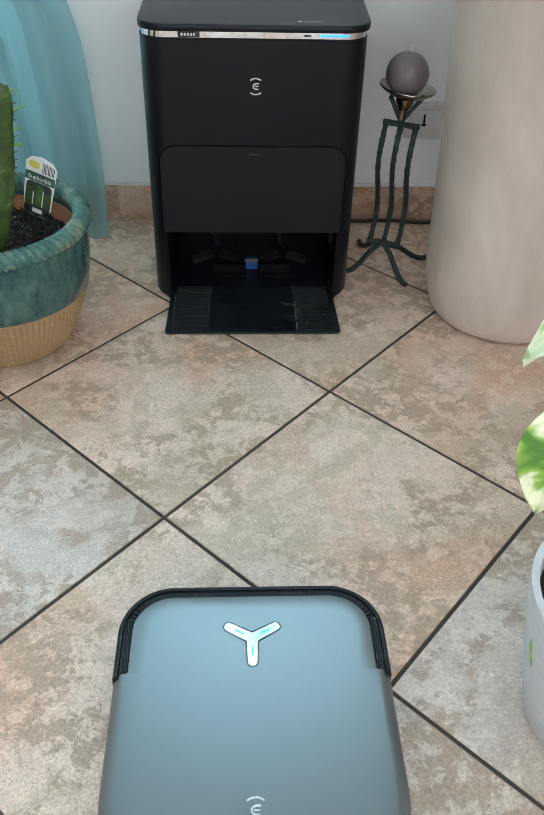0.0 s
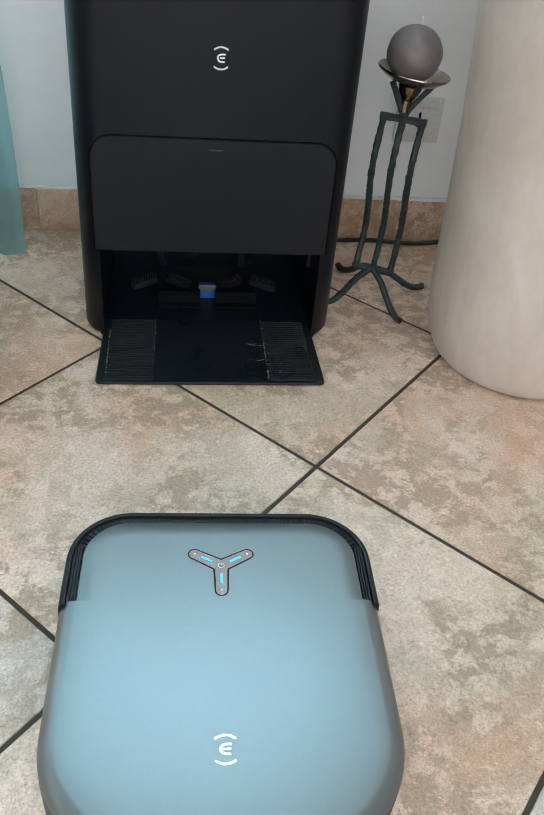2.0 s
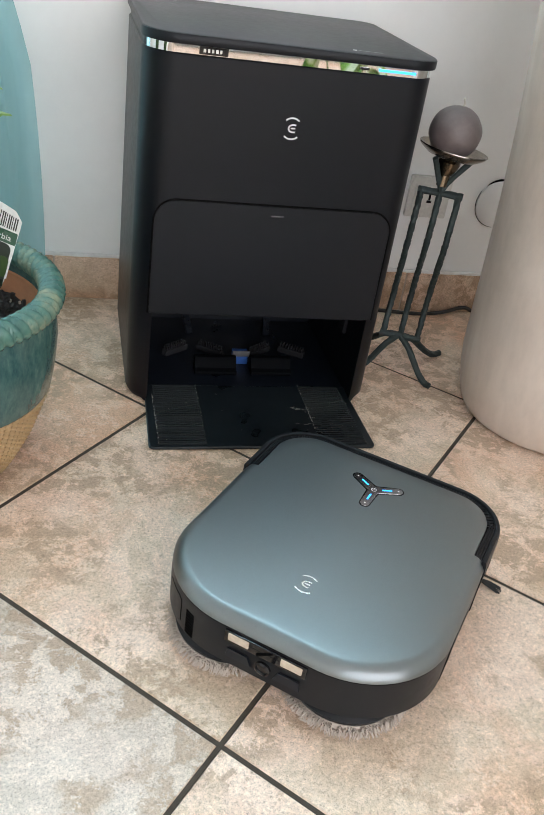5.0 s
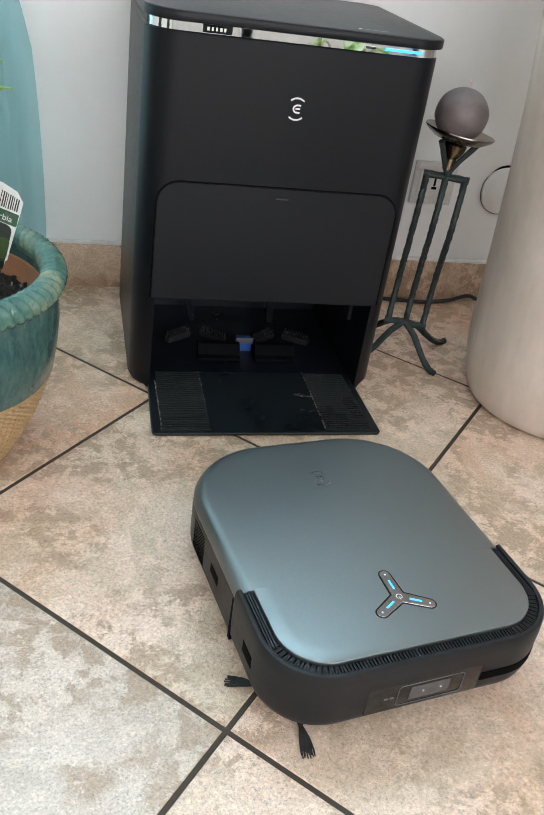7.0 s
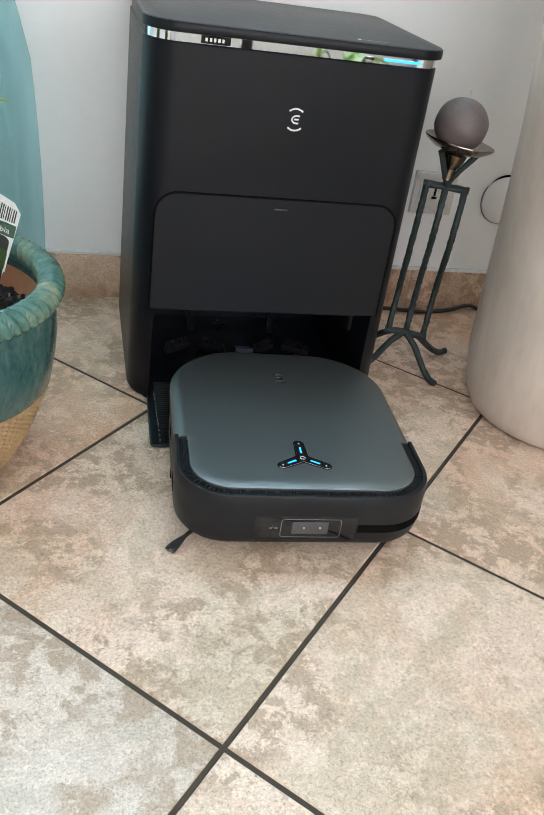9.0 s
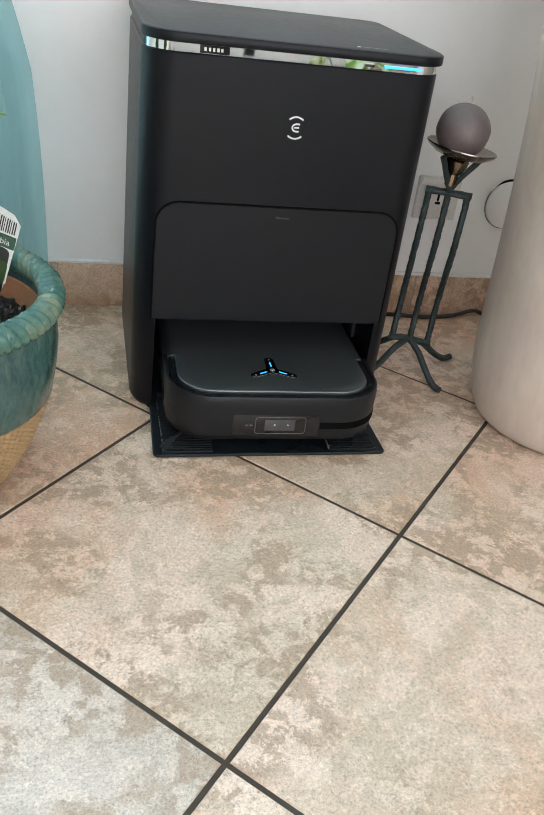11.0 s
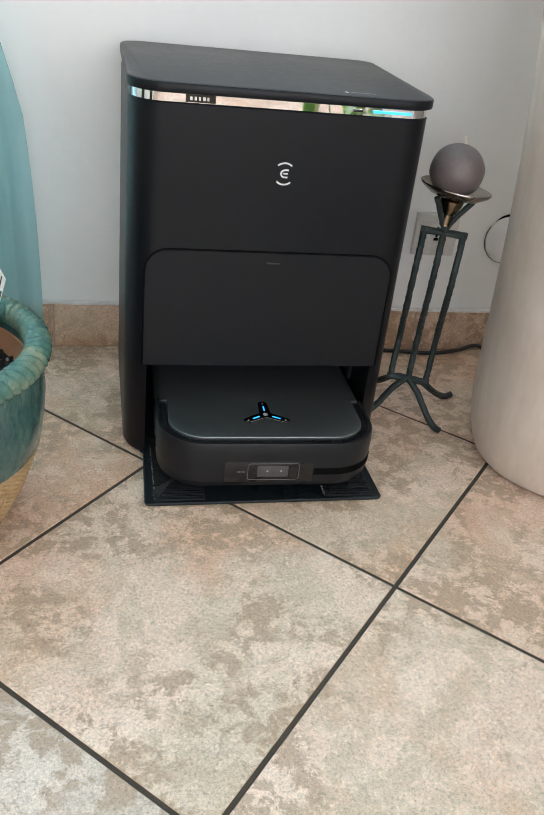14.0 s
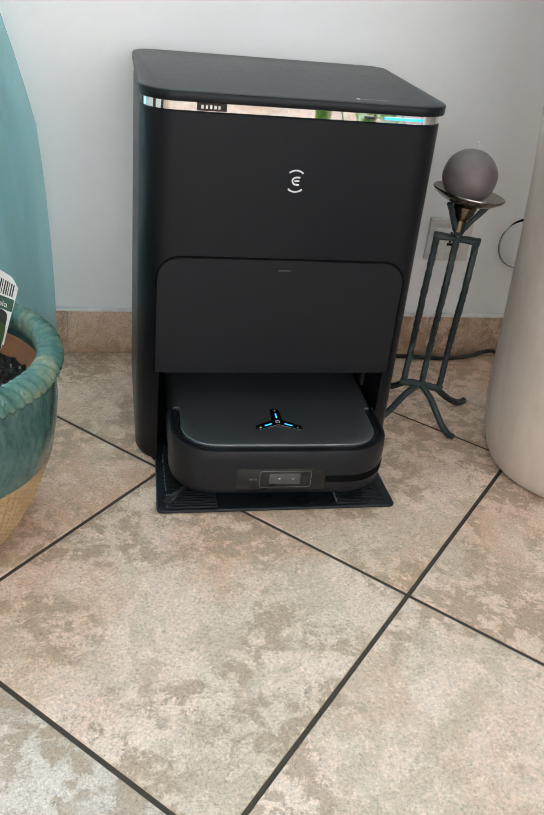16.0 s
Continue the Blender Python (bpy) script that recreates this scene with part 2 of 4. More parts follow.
COLUMN = make_plaster("beige_marbled_ceramic", ((0.30, (0.45, 0.37, 0.30)), (0.43, (0.545, 0.455, 0.385)), (0.55, (0.62, 0.53, 0.455)), (0.66, (0.75, 0.70, 0.64))), 3.6, 0.42, 0.08)
GLAZE, ROPE = make_glaze(), make_rope_glaze()
CLAY = speckled("sandy_ribbed_clay", (0.30, 0.19, 0.085), (0.42, 0.29, 0.145), 120, 0.5, bump=0.2)
TERRA = speckled("bare_terracotta", (0.36, 0.15, 0.07), (0.46, 0.21, 0.10), 90, 0.85, bump=0.3)
SOIL = speckled("potting_soil", (0.010, 0.008, 0.007), (0.035, 0.028, 0.024), 160, 0.95, bump=1.0, dist=0.006)
CRUMB = speckled("soil_crumb", (0.012, 0.010, 0.009), (0.05, 0.04, 0.034), 90, 0.9, bump=0.5, vary=True)
PERLITE = speckled("pale_grit", (0.30, 0.27, 0.23), (0.5, 0.46, 0.4), 90, 0.9, bump=0.3)
CACTUS, LEAF = make_cactus(), make_leaf()
THORN = speckled("thorn", (0.06, 0.035, 0.02), (0.12, 0.07, 0.04), 200, 0.6, bump=0)
SPROUT = speckled("fresh_leaflet", (0.10, 0.22, 0.04), (0.2, 0.32, 0.08), 90, 0.5, bump=0.05)
TAGWHITE = speckled("tag_white", (0.74, 0.74, 0.72), (0.8, 0.8, 0.78), 200, 0.3, bump=0)
TAGGREEN = speckled("tag_green", (0.03, 0.085, 0.05), (0.05, 0.12, 0.07), 200, 0.3, bump=0)
TAGDARK = speckled("tag_dark", (0.012, 0.018, 0.014), (0.03, 0.04, 0.03), 120, 0.3, bump=0)
TAGYELLOW = speckled("tag_yellow", (0.65, 0.6, 0.08), (0.7, 0.65, 0.1), 200, 0.3, bump=0)
POTWHITE = speckled("white_pot_paint", (0.66, 0.65, 0.64), (0.76, 0.75, 0.74), 40, 0.6, bump=0.3, stretch=(1, 1, 6))
SOCKET = speckled("ivory_socket_plastic", (0.62, 0.60, 0.56), (0.68, 0.66, 0.62), 200, 0.35, bump=0)
CABLE = speckled("black_cable", (0.010, 0.010, 0.010), (0.016, 0.016, 0.016), 300, 0.45, bump=0.05)
GRASS = speckled("garden_green", (0.05, 0.14, 0.02), (0.16, 0.30, 0.05), 9, 0.9, bump=0.5, coarse=2)
PANE = shader("clear_pane", 0.02, 0, (1, 1, 1))[0]
PANE.node_tree.nodes["Principled BSDF"].inputs["Transmission Weight"].default_value = 1.0


# ---- mesh helpers ----
def part(name, bm, material, parent=None, label="", smooth=True, angle=38):
    me = bpy.data.meshes.new(name)
    bmesh.ops.recalc_face_normals(bm, faces=bm.faces)
    bm.to_mesh(me)
    bm.free()
    me.materials.append(material)
    if smooth:
        me.polygons.foreach_set("use_smooth", [True] * len(me.polygons))
        me.set_sharp_from_angle(angle=radians(angle))
    ob = new(name, me)
    if parent:
        ob.parent = parent
    if label:
        ob["label"] = label
    return ob


def empty(name, m, label, category, group="", kind=""):
    ob = new(name)
    ob.empty_display_size = 0.05
    ob.matrix_basis = m
    return tagged(ob, label, category, group, kind)


def loft(bm, rings, cap=True, closed=True):
    """Skins rings of equal count; caps the first and last."""
    vs = [[bm.verts.new(p) for p in r] for r in rings]
    k = len(vs[0])
    for a, b in zip(vs, vs[1:]):
        for i in range(k if closed else k - 1):
            j = (i + 1) % k
            bm.faces.new((a[i], a[j], b[j], b[i]))
    if cap:
        bm.faces.new(vs[0][::-1])
        bm.faces.new(vs[-1])
    return bm


def box(bm, x0, x1, y0, y1, z0, z1, bevel=0.0, m=None, seg=2):
    tmp = bmesh.new()
    bmesh.ops.create_cube(tmp, size=1)
    for v in tmp.verts:
        v.co = Vector(((x0 + x1) / 2 + v.co.x * (x1 - x0), (y0 + y1) / 2 + v.co.y * (y1 - y0), (z0 + z1) / 2 + v.co.z * (z1 - z0)))
    if bevel:
        bmesh.ops.bevel(tmp, geom=tmp.edges[:], offset=bevel, segments=seg, profile=0.6, affect="EDGES")
    if m:
        bmesh.ops.transform(tmp, matrix=m, verts=tmp.verts)
    return absorb(bm, tmp)


def absorb(bm, tmp):
    me = bpy.data.meshes.new("tmp")
    tmp.to_mesh(me)
    tmp.free()
    bm.from_mesh(me)
    bpy.data.meshes.remove(me)
    return bm


def lathe(bm, profile, n=48, cx=0.0, cy=0.0, wobble=None):
    rings = []
    for r, z in profile:
        ring = []
        for i in range(n):
            a = 2 * math.pi * i / n
            q = r + (wobble(a, z) if wobble else 0)
            ring.append((cx + q * math.cos(a), cy + q * math.sin(a), z))
        rings.append(ring)
    return loft(bm, rings)


def smooth_path(pts, k=6):
    pts = [Vector(p) for p in pts]
    out = []
    for i in range(len(pts) - 1):
        p0, p1, p2, p3 = pts[max(i - 1, 0)], pts[i], pts[i + 1], pts[min(i + 2, len(pts) - 1)]
        for s in range(k):
            t = s / k
            out.append(0.5 * ((2 * p1) + (p2 - p0) * t + (2 * p0 - 5 * p1 + 4 * p2 - p3) * t * t + (3 * p1 - p0 - 3 * p2 + p3) * t ** 3))
    return out + [pts[-1]]


def tube(bm, pts, r, n=8, k=6, jitter=0.0, square=False):
    path = smooth_path(pts, k) if k > 1 else [Vector(p) for p in pts]
    rings, up = [], Vector((0, 0, 1))
    side = None
    for i, p in enumerate(path):
        d = (path[min(i + 1, len(path) - 1)] - path[max(i - 1, 0)]).normalized()
        if side is None:
            side = d.cross(up if abs(d.z) < 0.9 else Vector((1, 0, 0))).normalized()
        side = (side - d * side.dot(d)).normalized()
        other = d.cross(side)
        ring = []
        for s in range(n):
            a = 2 * math.pi * (s + 0.5) / n
            q = r(i / (len(path) - 1)) if callable(r) else r
            q *= 1 + random.uniform(-jitter, jitter)
            if square:
                q *= 1 / max(abs(math.cos(a)), abs(math.sin(a))) * 0.92
            ring.append(p + side * (q * math.cos(a)) + other * (q * math.sin(a)))
        rings.append(ring)
    return loft(bm, rings)


def rounded(x0, x1, y0, y1, radii, n=8):
    """Outline of a rounded rectangle, from the lower left corner on; radii for (x0y0, x1y0, x1y1, x0y1)."""
    pts = []
    for (cx, cy, sx, sy, a0), r in zip(((x0, y0, 1, 1, 180), (x1, y0, -1, 1, 270), (x1, y1, -1, -1, 0), (x0, y1, 1, -1, 90)), radii):
        for i in range(n + 1):
            a = radians(a0 + 90 * i / n)
            pts.append(Vector((cx + sx * r + r * math.cos(a), cy + sy * r + r * math.sin(a))))
    return pts


def inset(pts, d):
    """Moves a counter-clockwise outline inwards by d (a number or a list)."""
    out, k = [], len(pts)
    for i, p in enumerate(pts):
        a, b = pts[i - 1], pts[(i + 1) % k]
        j = 1
        while (b - a).length < 1e-6:
            j += 1
            a, b = pts[i - j], pts[(i + j) % k]
        t = (b - a).normalized()
        q = d[i] if isinstance(d, list) else d
        out.append(p + Vector((-t.y, t.x)) * q)
    return out


def at_z(pts, z):
    return [(p.x, p.y, z) for p in pts]


def slab(bm, pts, z0, z1, bevel=0.001):
    """An outline made thick, with softened top and bottom edges."""
    return loft(bm, [at_z(inset(pts, bevel), z0), at_z(pts, z0 + bevel), at_z(pts, z1 - bevel), at_z(inset(pts, bevel), z1)])


def turn_up(bm, m):
    bmesh.ops.transform(bm, matrix=m, verts=bm.verts)
    return bm


def emblem(s):
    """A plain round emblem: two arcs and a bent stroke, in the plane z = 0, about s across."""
    bm = bmesh.new()
    for a0, a1, r in ((48, 132, 0.5), (228, 312, 0.5)):
        pts = [(s * r * math.cos(radians(a)), s * r * math.sin(radians(a)), 0) for a in np.linspace(a0, a1, 9)]
        tube(bm, pts, s * 0.045, 6, 1)
    hook = [(0.20, 0.17), (0.02, 0.18), (-0.13, 0.10), (-0.15, -0.04), (-0.04, -0.15), (0.17, -0.16)]
    tube(bm, [(s * x, s * y, 0) for x, y in hook], s * 0.045, 6, 3)
    tube(bm, [(-0.06 * s, 0.01 * s, 0), (0.17 * s, 0.02 * s, 0)], s * 0.042, 6, 1)
    for v in bm.verts:
        v.co.z *= 0.12
    return bm


# ---- room ----
def structure(name, bm, material, label, category):
    return tagged(part(name, bm, material, smooth=False), label, category, kind="structure")


WALL_Y, SKIRT_Y, WEST, EAST, SOUTH, CEILING = 0.499, 0.491, -1.9, 2.3, -3.3, 2.55
bm = bmesh.new()
box(bm, WEST, -1.59, WALL_Y, WALL_Y + 0.25, 0, CEILING)
box(bm, -0.53, -0.52, WALL_Y, WALL_Y + 0.25, 0, CEILING)
box(bm, -0.52, 0.62, WALL_Y, WALL_Y + 0.25, 0, 1.38)
box(bm, -0.52, 0.62, WALL_Y, WALL_Y + 0.25, 2.18, CEILING)
box(bm, 0.62, EAST, WALL_Y, WALL_Y + 0.25, 0, CEILING)
box(bm, -1.59, -0.53, WALL_Y, WALL_Y + 0.25, 2.18, CEILING)
structure("wall_north", bm, PAINT, "white-painted plaster wall behind the station", "wall")
bm = bmesh.new()
box(bm, WEST - 0.2, WEST, SOUTH - 0.25, WALL_Y + 0.25, 0, CEILING)
structure("wall_west", bm, PAINT, "plain white-painted wall closing the room", "wall")
bm = bmesh.new()
box(bm, EAST, EAST + 0.2, SOUTH - 0.25, WALL_Y + 0.25, 0, CEILING)
structure("wall_east", bm, PAINT, "plain white-painted wall closing the room", "wall")
bm = bmesh.new()
box(bm, WEST, -1.1, SOUTH - 0.25, SOUTH, 0, CEILING)
box(bm, 1.98, EAST, SOUTH - 0.25, SOUTH, 0, CEILING)
box(bm, -1.1, 1.98, SOUTH - 0.25, SOUTH, 2.25, CEILING)
structure("wall_south", bm, PAINT, "white-painted wall with a glazed door opening", "wall")
bm = bmesh.new()
box(bm, WEST - 0.2, EAST + 0.2, SOUTH - 0.25, WALL_Y + 0.25, CEILING, CEILING + 0.15)
structure("ceiling", bm, CEIL, "plain white ceiling", "ceiling")
bm = bmesh.new()
box(bm, -30, 30, -40, 40, -0.4, -0.13)
structure("ground", bm, GRASS, "green garden lawn outside the doors", "ground")


def door_frame(name, x0, x1, y0, y1, top, low=0.0, label="white glazed double door frame, closed", kind="door"):
    bm = bmesh.new()
    for a, b in ((x0, x0 + 0.07), ((x0 + x1) / 2 - 0.05, (x0 + x1) / 2 + 0.05), (x1 - 0.07, x1)):
        box(bm, a, b, y0, y1, low + 0.012, top, 0.006)
    box(bm, x0, x1, y0, y1, low + 0.002, low + 0.10, 0.006)
    box(bm, x0, x1, y0, y1, top - 0.09, top - 0.002, 0.006)
    ob = structure(name, bm, FRAME, label, kind)
    for a, b in ((x0 + 0.07, (x0 + x1) / 2 - 0.05), ((x0 + x1) / 2 + 0.05, x1 - 0.07)):
        bm = bmesh.new()
        box(bm, a, b, (y0 + y1) / 2 - 0.003, (y0 + y1) / 2 + 0.003, low + 0.10, top - 0.09)
        p = part("pane", bm, PANE, ob, "clear glass pane", smooth=False)
        p.visible_shadow = False
    return ob


door_frame("door_1", -1.59, -0.53, WALL_Y + 0.06, WALL_Y + 0.12, 2.18)
door_frame("window_1", -0.52, 0.62, WALL_Y + 0.06, WALL_Y + 0.12, 2.18, 1.38, "white framed double window above the station", "window")
door_frame("door_2", -1.1, 1.98, SOUTH - 0.10, SOUTH - 0.04, 2.25)

floor_bm = bmesh.new()
box(floor_bm, WEST, EAST, SOUTH - 0.25, WALL_Y + 0.25, -0.12, -0.0016)
floor = structure("floor", floor_bm, GROUT, "beige stoneware tile floor laid diagonally with dark joints", "floor")

# ---- curtain ----
def make_curtain_sheet():
    """A gathered voile sheet hanging from a rod, its free edge trailing on the floor."""
    thing = empty("curtain", pose(0, 0, 0), "sheer teal voile curtain hanging before the garden door", "curtain")
    bm = bmesh.new()
    nu, nz, rows = 90, 44, []
    for j in range(nz + 1):
        z = 0.004 + 2.26 * j / nz
        spread = max(0.0, 1 - z / 0.62)
        right = -0.317 - 0.058 * min(1, max(0, (z - 0.05) / 0.6)) ** 2.2 - 0.13 * max(0, min(1, (z - 0.42) / 0.9))
        row = []
        for i in range(nu + 1):
            u = i / nu
            x = -1.12 + (right + 1.12) * u
            fold = 0.030 * math.sin(u * 44 + 0.7 * math.sin(z * 2.1)) + 0.012 * math.sin(u * 97 + z * 1.7)
            y = 0.432 - 0.045 * spread * u ** 4 + fold * (0.75 - 0.5 * u ** 8)
            row.append(bm.verts.new((x, y, z)))
        rows.append(row)
    for a, b in zip(rows, rows[1:]):
        for i in range(nu):
            bm.faces.new((a[i], a[i + 1], b[i + 1], b[i]))
    part("sheet", bm, VOILE, thing)
    bm = bmesh.new()
    tube(bm, [(-1.75, 0.44, 2.29), (-0.30, 0.44, 2.29)], 0.012, 12, 1)
    part("rod", bm, IRON, thing, "dark curtain rod")
    for x in (-1.7, -0.36):
        bm = bmesh.new()
        box(bm, x - 0.01, x + 0.01, 0.44, WALL_Y, 2.28, 2.30, 0.002)
        part("bracket", bm, IRON, thing)


make_curtain_sheet()


# ---- docking station ----
def make_station():
    st = empty("docking_station", pose(0, 0, 0), "tall black robot docking station with a chrome band", "docking station")
    outline = rounded(-0.193, 0.193, 0.127, 0.460, (0.042, 0.042, 0.03, 0.03))
    for p in outline:
        if p.x > 0:
            p.x *= 1 + 0.03 * max(0, p.y - 0.17) / 0.26
    # upper body, and the legs of the cavity below it
    bm = bmesh.new()
    loft(bm, [at_z(outline, 0.150), at_z(outline, 0.4995), at_z(inset(outline, 0.002), 0.5015)])
    part("upper_body", bm, BLACK, st)
    for s, name in ((-1, "side_wall"), (1, "side_wall")):
        leg = [p for p in outline if p.x * s > 0.140]
        inner = Vector((0.163 * s, 0.128)), Vector((0.163 * s, 0.459))
        leg = [p for p in leg if p.x * s > 0.1635]
        leg.sort(key=lambda p: p.y)
        leg = [inner[0]] + leg + [inner[1]]
        if s < 0:
            leg = leg[::-1]
        bm = bmesh.new()
        shrink = [Vector((p.x - s * 0.004, p.y + 0.004)) if p.x * s > 0.17 else p for p in leg]
        loft(bm, [at_z(shrink, 0.002), at_z(leg, 0.012), at_z(leg, 0.150)])
        part(name, bm, BLACK, st)
    bm = bmesh.new()
    box(bm, -0.163, 0.163, 0.405, 0.459, 0.004, 0.150)
    part("cavity_back", bm, INNER, st)
    # lid with soft edge, overhanging the body
    lid = rounded(-0.1945, 0.1965, 0.121, 0.486, (0.044, 0.044, 0.03, 0.035), 10)
    for p in lid:
        if p.x > 0:
            p.x *= 1 + 0.05 * max(0, p.y - 0.17) / 0.26
    bm = bmesh.new()
    loft(bm, [at_z(inset(lid, 0.004), 0.5115), at_z(inset(lid, 0.0005), 0.5125), at_z(lid, 0.514), at_z(lid, 0.5225), at_z(inset(lid, 0.0008), 0.5236)])
    lid_ob = part("lid", bm, BLACK, st, "black lid with rounded corners")
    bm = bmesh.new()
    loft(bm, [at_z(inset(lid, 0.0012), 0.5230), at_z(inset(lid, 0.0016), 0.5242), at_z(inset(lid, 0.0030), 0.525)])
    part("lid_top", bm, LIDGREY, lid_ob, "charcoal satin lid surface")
    bm = bmesh.new()
    band = inset(outline, 0.0015)
    loft(bm, [at_z(inset(band, 0.001), 0.5013), at_z(inset(band, 0.001), 0.5120)])
    part("collar", bm, BLACK, st, "black collar below the lid")
    bm = bmesh.new()
    face = sorted([p for p in band if p.y < 0.158], key=lambda p: p.x)
    loft(bm, [[(p.x, p.y, 0.5013), (p.x, p.y, 0.5120), (p.x, p.y + 0.0006, 0.5120), (p.x, p.y + 0.0006, 0.5013)] for p in face])
    strip = part("chrome_band", bm, CHROME, st, "mirror-bright chrome band under the lid")
    # dark block with light bars on the band, a slot, and the blue light line
    bm = bmesh.new()
    box(bm, -0.126, -0.090, 0.1265, 0.130, 0.5022, 0.5113)
    part("dark_block", bm, GLASS, strip, "dark block on the chrome band")
    for i, (x, w) in enumerate(((-0.121, 0.003), (-0.1155, 0.0026), (-0.1105, 0.0026), (-0.1055, 0.0032), (-0.1005, 0.0026))):
        bm = bmesh.new()
        box(bm, x, x + w, 0.1258, 0.1275, 0.5048, 0.5088)
        part("letter_bar", bm, SOCKET, strip)
    bm = bmesh.new()
    box(bm, 0.082, 0.094, 0.1262, 0.13, 0.5052, 0.5082, 0.0007)
    part("slot", bm, GLASS, strip)
    bm = bmesh.new()
    box(bm, 0.108, 0.158, 0.1262, 0.13, 0.5052, 0.5082)
    part("light_line", bm, BLUELED, strip, "thin blue light line")
    # drawer panel with a dark seam round its sides and top
    edge = rounded(-0.1685, 0.1685, 0.1515, 0.3185, (0.003, 0.003, 0.030, 0.030))
    bm = bmesh.new()
    slab(bm, edge, 0, 0.0016, 0.0005)
    turn_up(bm, Matrix.Translation((0, 0.1275, 0)) @ Matrix.Rotation(radians(90), 4, "X"))
    panel = part("drawer_panel", bm, PANEL, st, "charcoal front drawer panel")
    bm = bmesh.new()
    loop = inset(edge, -0.0012)
    rim = [(p.x, 0.1268, p.y) for p in loop[9:]] 
    rim = [(loop[17].x, 0.1268, 0.152)] + rim[9:] + [(loop[0].x, 0.1268, 0.152)]
    tube(bm, rim, 0.0013, 6, 1)
    part("seam", bm, SEAM, panel)
    bm = bmesh.new()
    box(bm, -0.0085, 0.0095, 0.1240, 0.1265, 0.3040, 0.3062, 0.0005)
    part("grip_mark", bm, LENSGREY, panel, "small grey grip mark")
    bm = emblem(0.027)
    turn_up(bm, Matrix.Translation((0.003, 0.1266, 0.424)) @ Matrix.Rotation(radians(90), 4, "X"))
    part("emblem", bm, WHITEMARK, st, "white round emblem")
    # small print on the lid
    bm = bmesh.new()
    lathe(bm, [(0.0028, 0.5248), (0.0028, 0.5253)], 16, 0.075, 0.142)
    part("print_dot", bm, WHITEMARK, st)
    bm = bmesh.new()
    box(bm, 0.080, 0.113, 0.1398, 0.1445, 0.5248, 0.5252)
    part("print_bar", bm, GREYPART, st)
    # ramp plate with ribs
    plate = rounded(-0.169, 0.169, 0.0, 0.165, (0.009, 0.009, 0.001, 0.001))
    for p in plate:
        p.x *= 1 - 0.03 * p.y / 0.165
    bm = bmesh.new()
    rings = []
    for d, z0 in ((0.0015, 0.0004), (0, 0.0012), (0, 0.0032), (0.0015, 0.0046)):
        rings.append([(p.x, p.y, z0 + 0.004 * max(0, p.y) / 0.165 * (z0 > 0.002)) for p in inset(plate, d)])
    loft(bm, rings)
    ramp_plate = part("ramp", bm, MAT, st, "flat black ramp plate, dusty and scratched")
    bm = bmesh.new()
    box(bm, -0.162, 0.162, 0.165, 0.404, 0.0004, 0.0086)
    part("tray", bm, INNER, st)
    for x0, x1 in ((-0.156, -0.086), (0.086, 0.156)):
        bm = bmesh.new()
        for i in range(28):
            y = 0.006 + i * 0.0057
            k = 1 - 0.03 * y / 0.165
            z = 0.0042 + 0.004 * y / 0.165
            loft(bm, [[(x * k, y, z - 0.001), (x * k, y + 0.0004, z + 0.0020), (x * k, y + 0.0012, z + 0.0026), (x * k, y + 0.0020, z + 0.0020), (x * k, y + 0.0026, z - 0.001)] for x in (x0, x1)])
        part("rib_field", bm, RIBM, ramp_plate, "worn shiny ribs")
    bm = bmesh.new()
    rnd = random.Random(4)
    for i in range(40):
        y = 0.010 + i * 0.0040
        for x, odds in ((0.0845, 0.45 if y > 0.03 else 0.9), (-0.1545, 0.4), (-0.0845, 0.15)):
            if rnd.random() < odds:
                z = 0.0046 + 0.004 * y / 0.165
                box(bm, x - 0.0004, x + rnd.uniform(0.0003, 0.0012), y, y + rnd.uniform(0.0008, 0.0026), z, z + 0.0018)
    for i in range(14):
        x, y = rnd.uniform(0.050, 0.084), rnd.choice((0.058, 0.060, 0.098, 0.101)) + rnd.gauss(0, 0.002)
        z = 0.0045 + 0.004 * y / 0.165
        box(bm, x, x + rnd.uniform(0.002, 0.007), y, y + 0.0005, z, z + 0.0004, 0, None)
    for i in range(46):
        if i < 24:
            x, y = rnd.gauss(0.088, 0.006), rnd.uniform(0.01, 0.11)
        else:
            x, y = rnd.choice((-1, 1)) * rnd.uniform(0.02, 0.155), rnd.uniform(0.006, 0.16)
        s = rnd.uniform(0.0002, 0.0006)
        z = 0.0058 + 0.004 * y / 0.165
        box(bm, x - s * rnd.uniform(0.6, 3), x + s, y - s * rnd.uniform(0.5, 2), y + s, z, z + 0.0004)
    tagged(part("dust_specks", bm, DUST, ramp_plate), "pale dust specks", kind="stuff")
    # cavity fittings
    for x0, x1 in ((-0.080, -0.012), (0.013, 0.080)):
        bm = bmesh.new()
        prof = [(0.222, 0.0085), (0.200, 0.0085), (0.196, 0.012), (0.197, 0.016), (0.204, 0.019), (0.209, 0.030), (0.213, 0.034), (0.222, 0.034)]
        loft(bm, [[(x, y, z) for y, z in prof] for x in (x0, x0 + 0.002, x1 - 0.002, x1)])
        part("scraper_flap", bm, FLAPM, st, "dark curved scraper flap", angle=30)
    bm = bmesh.new()
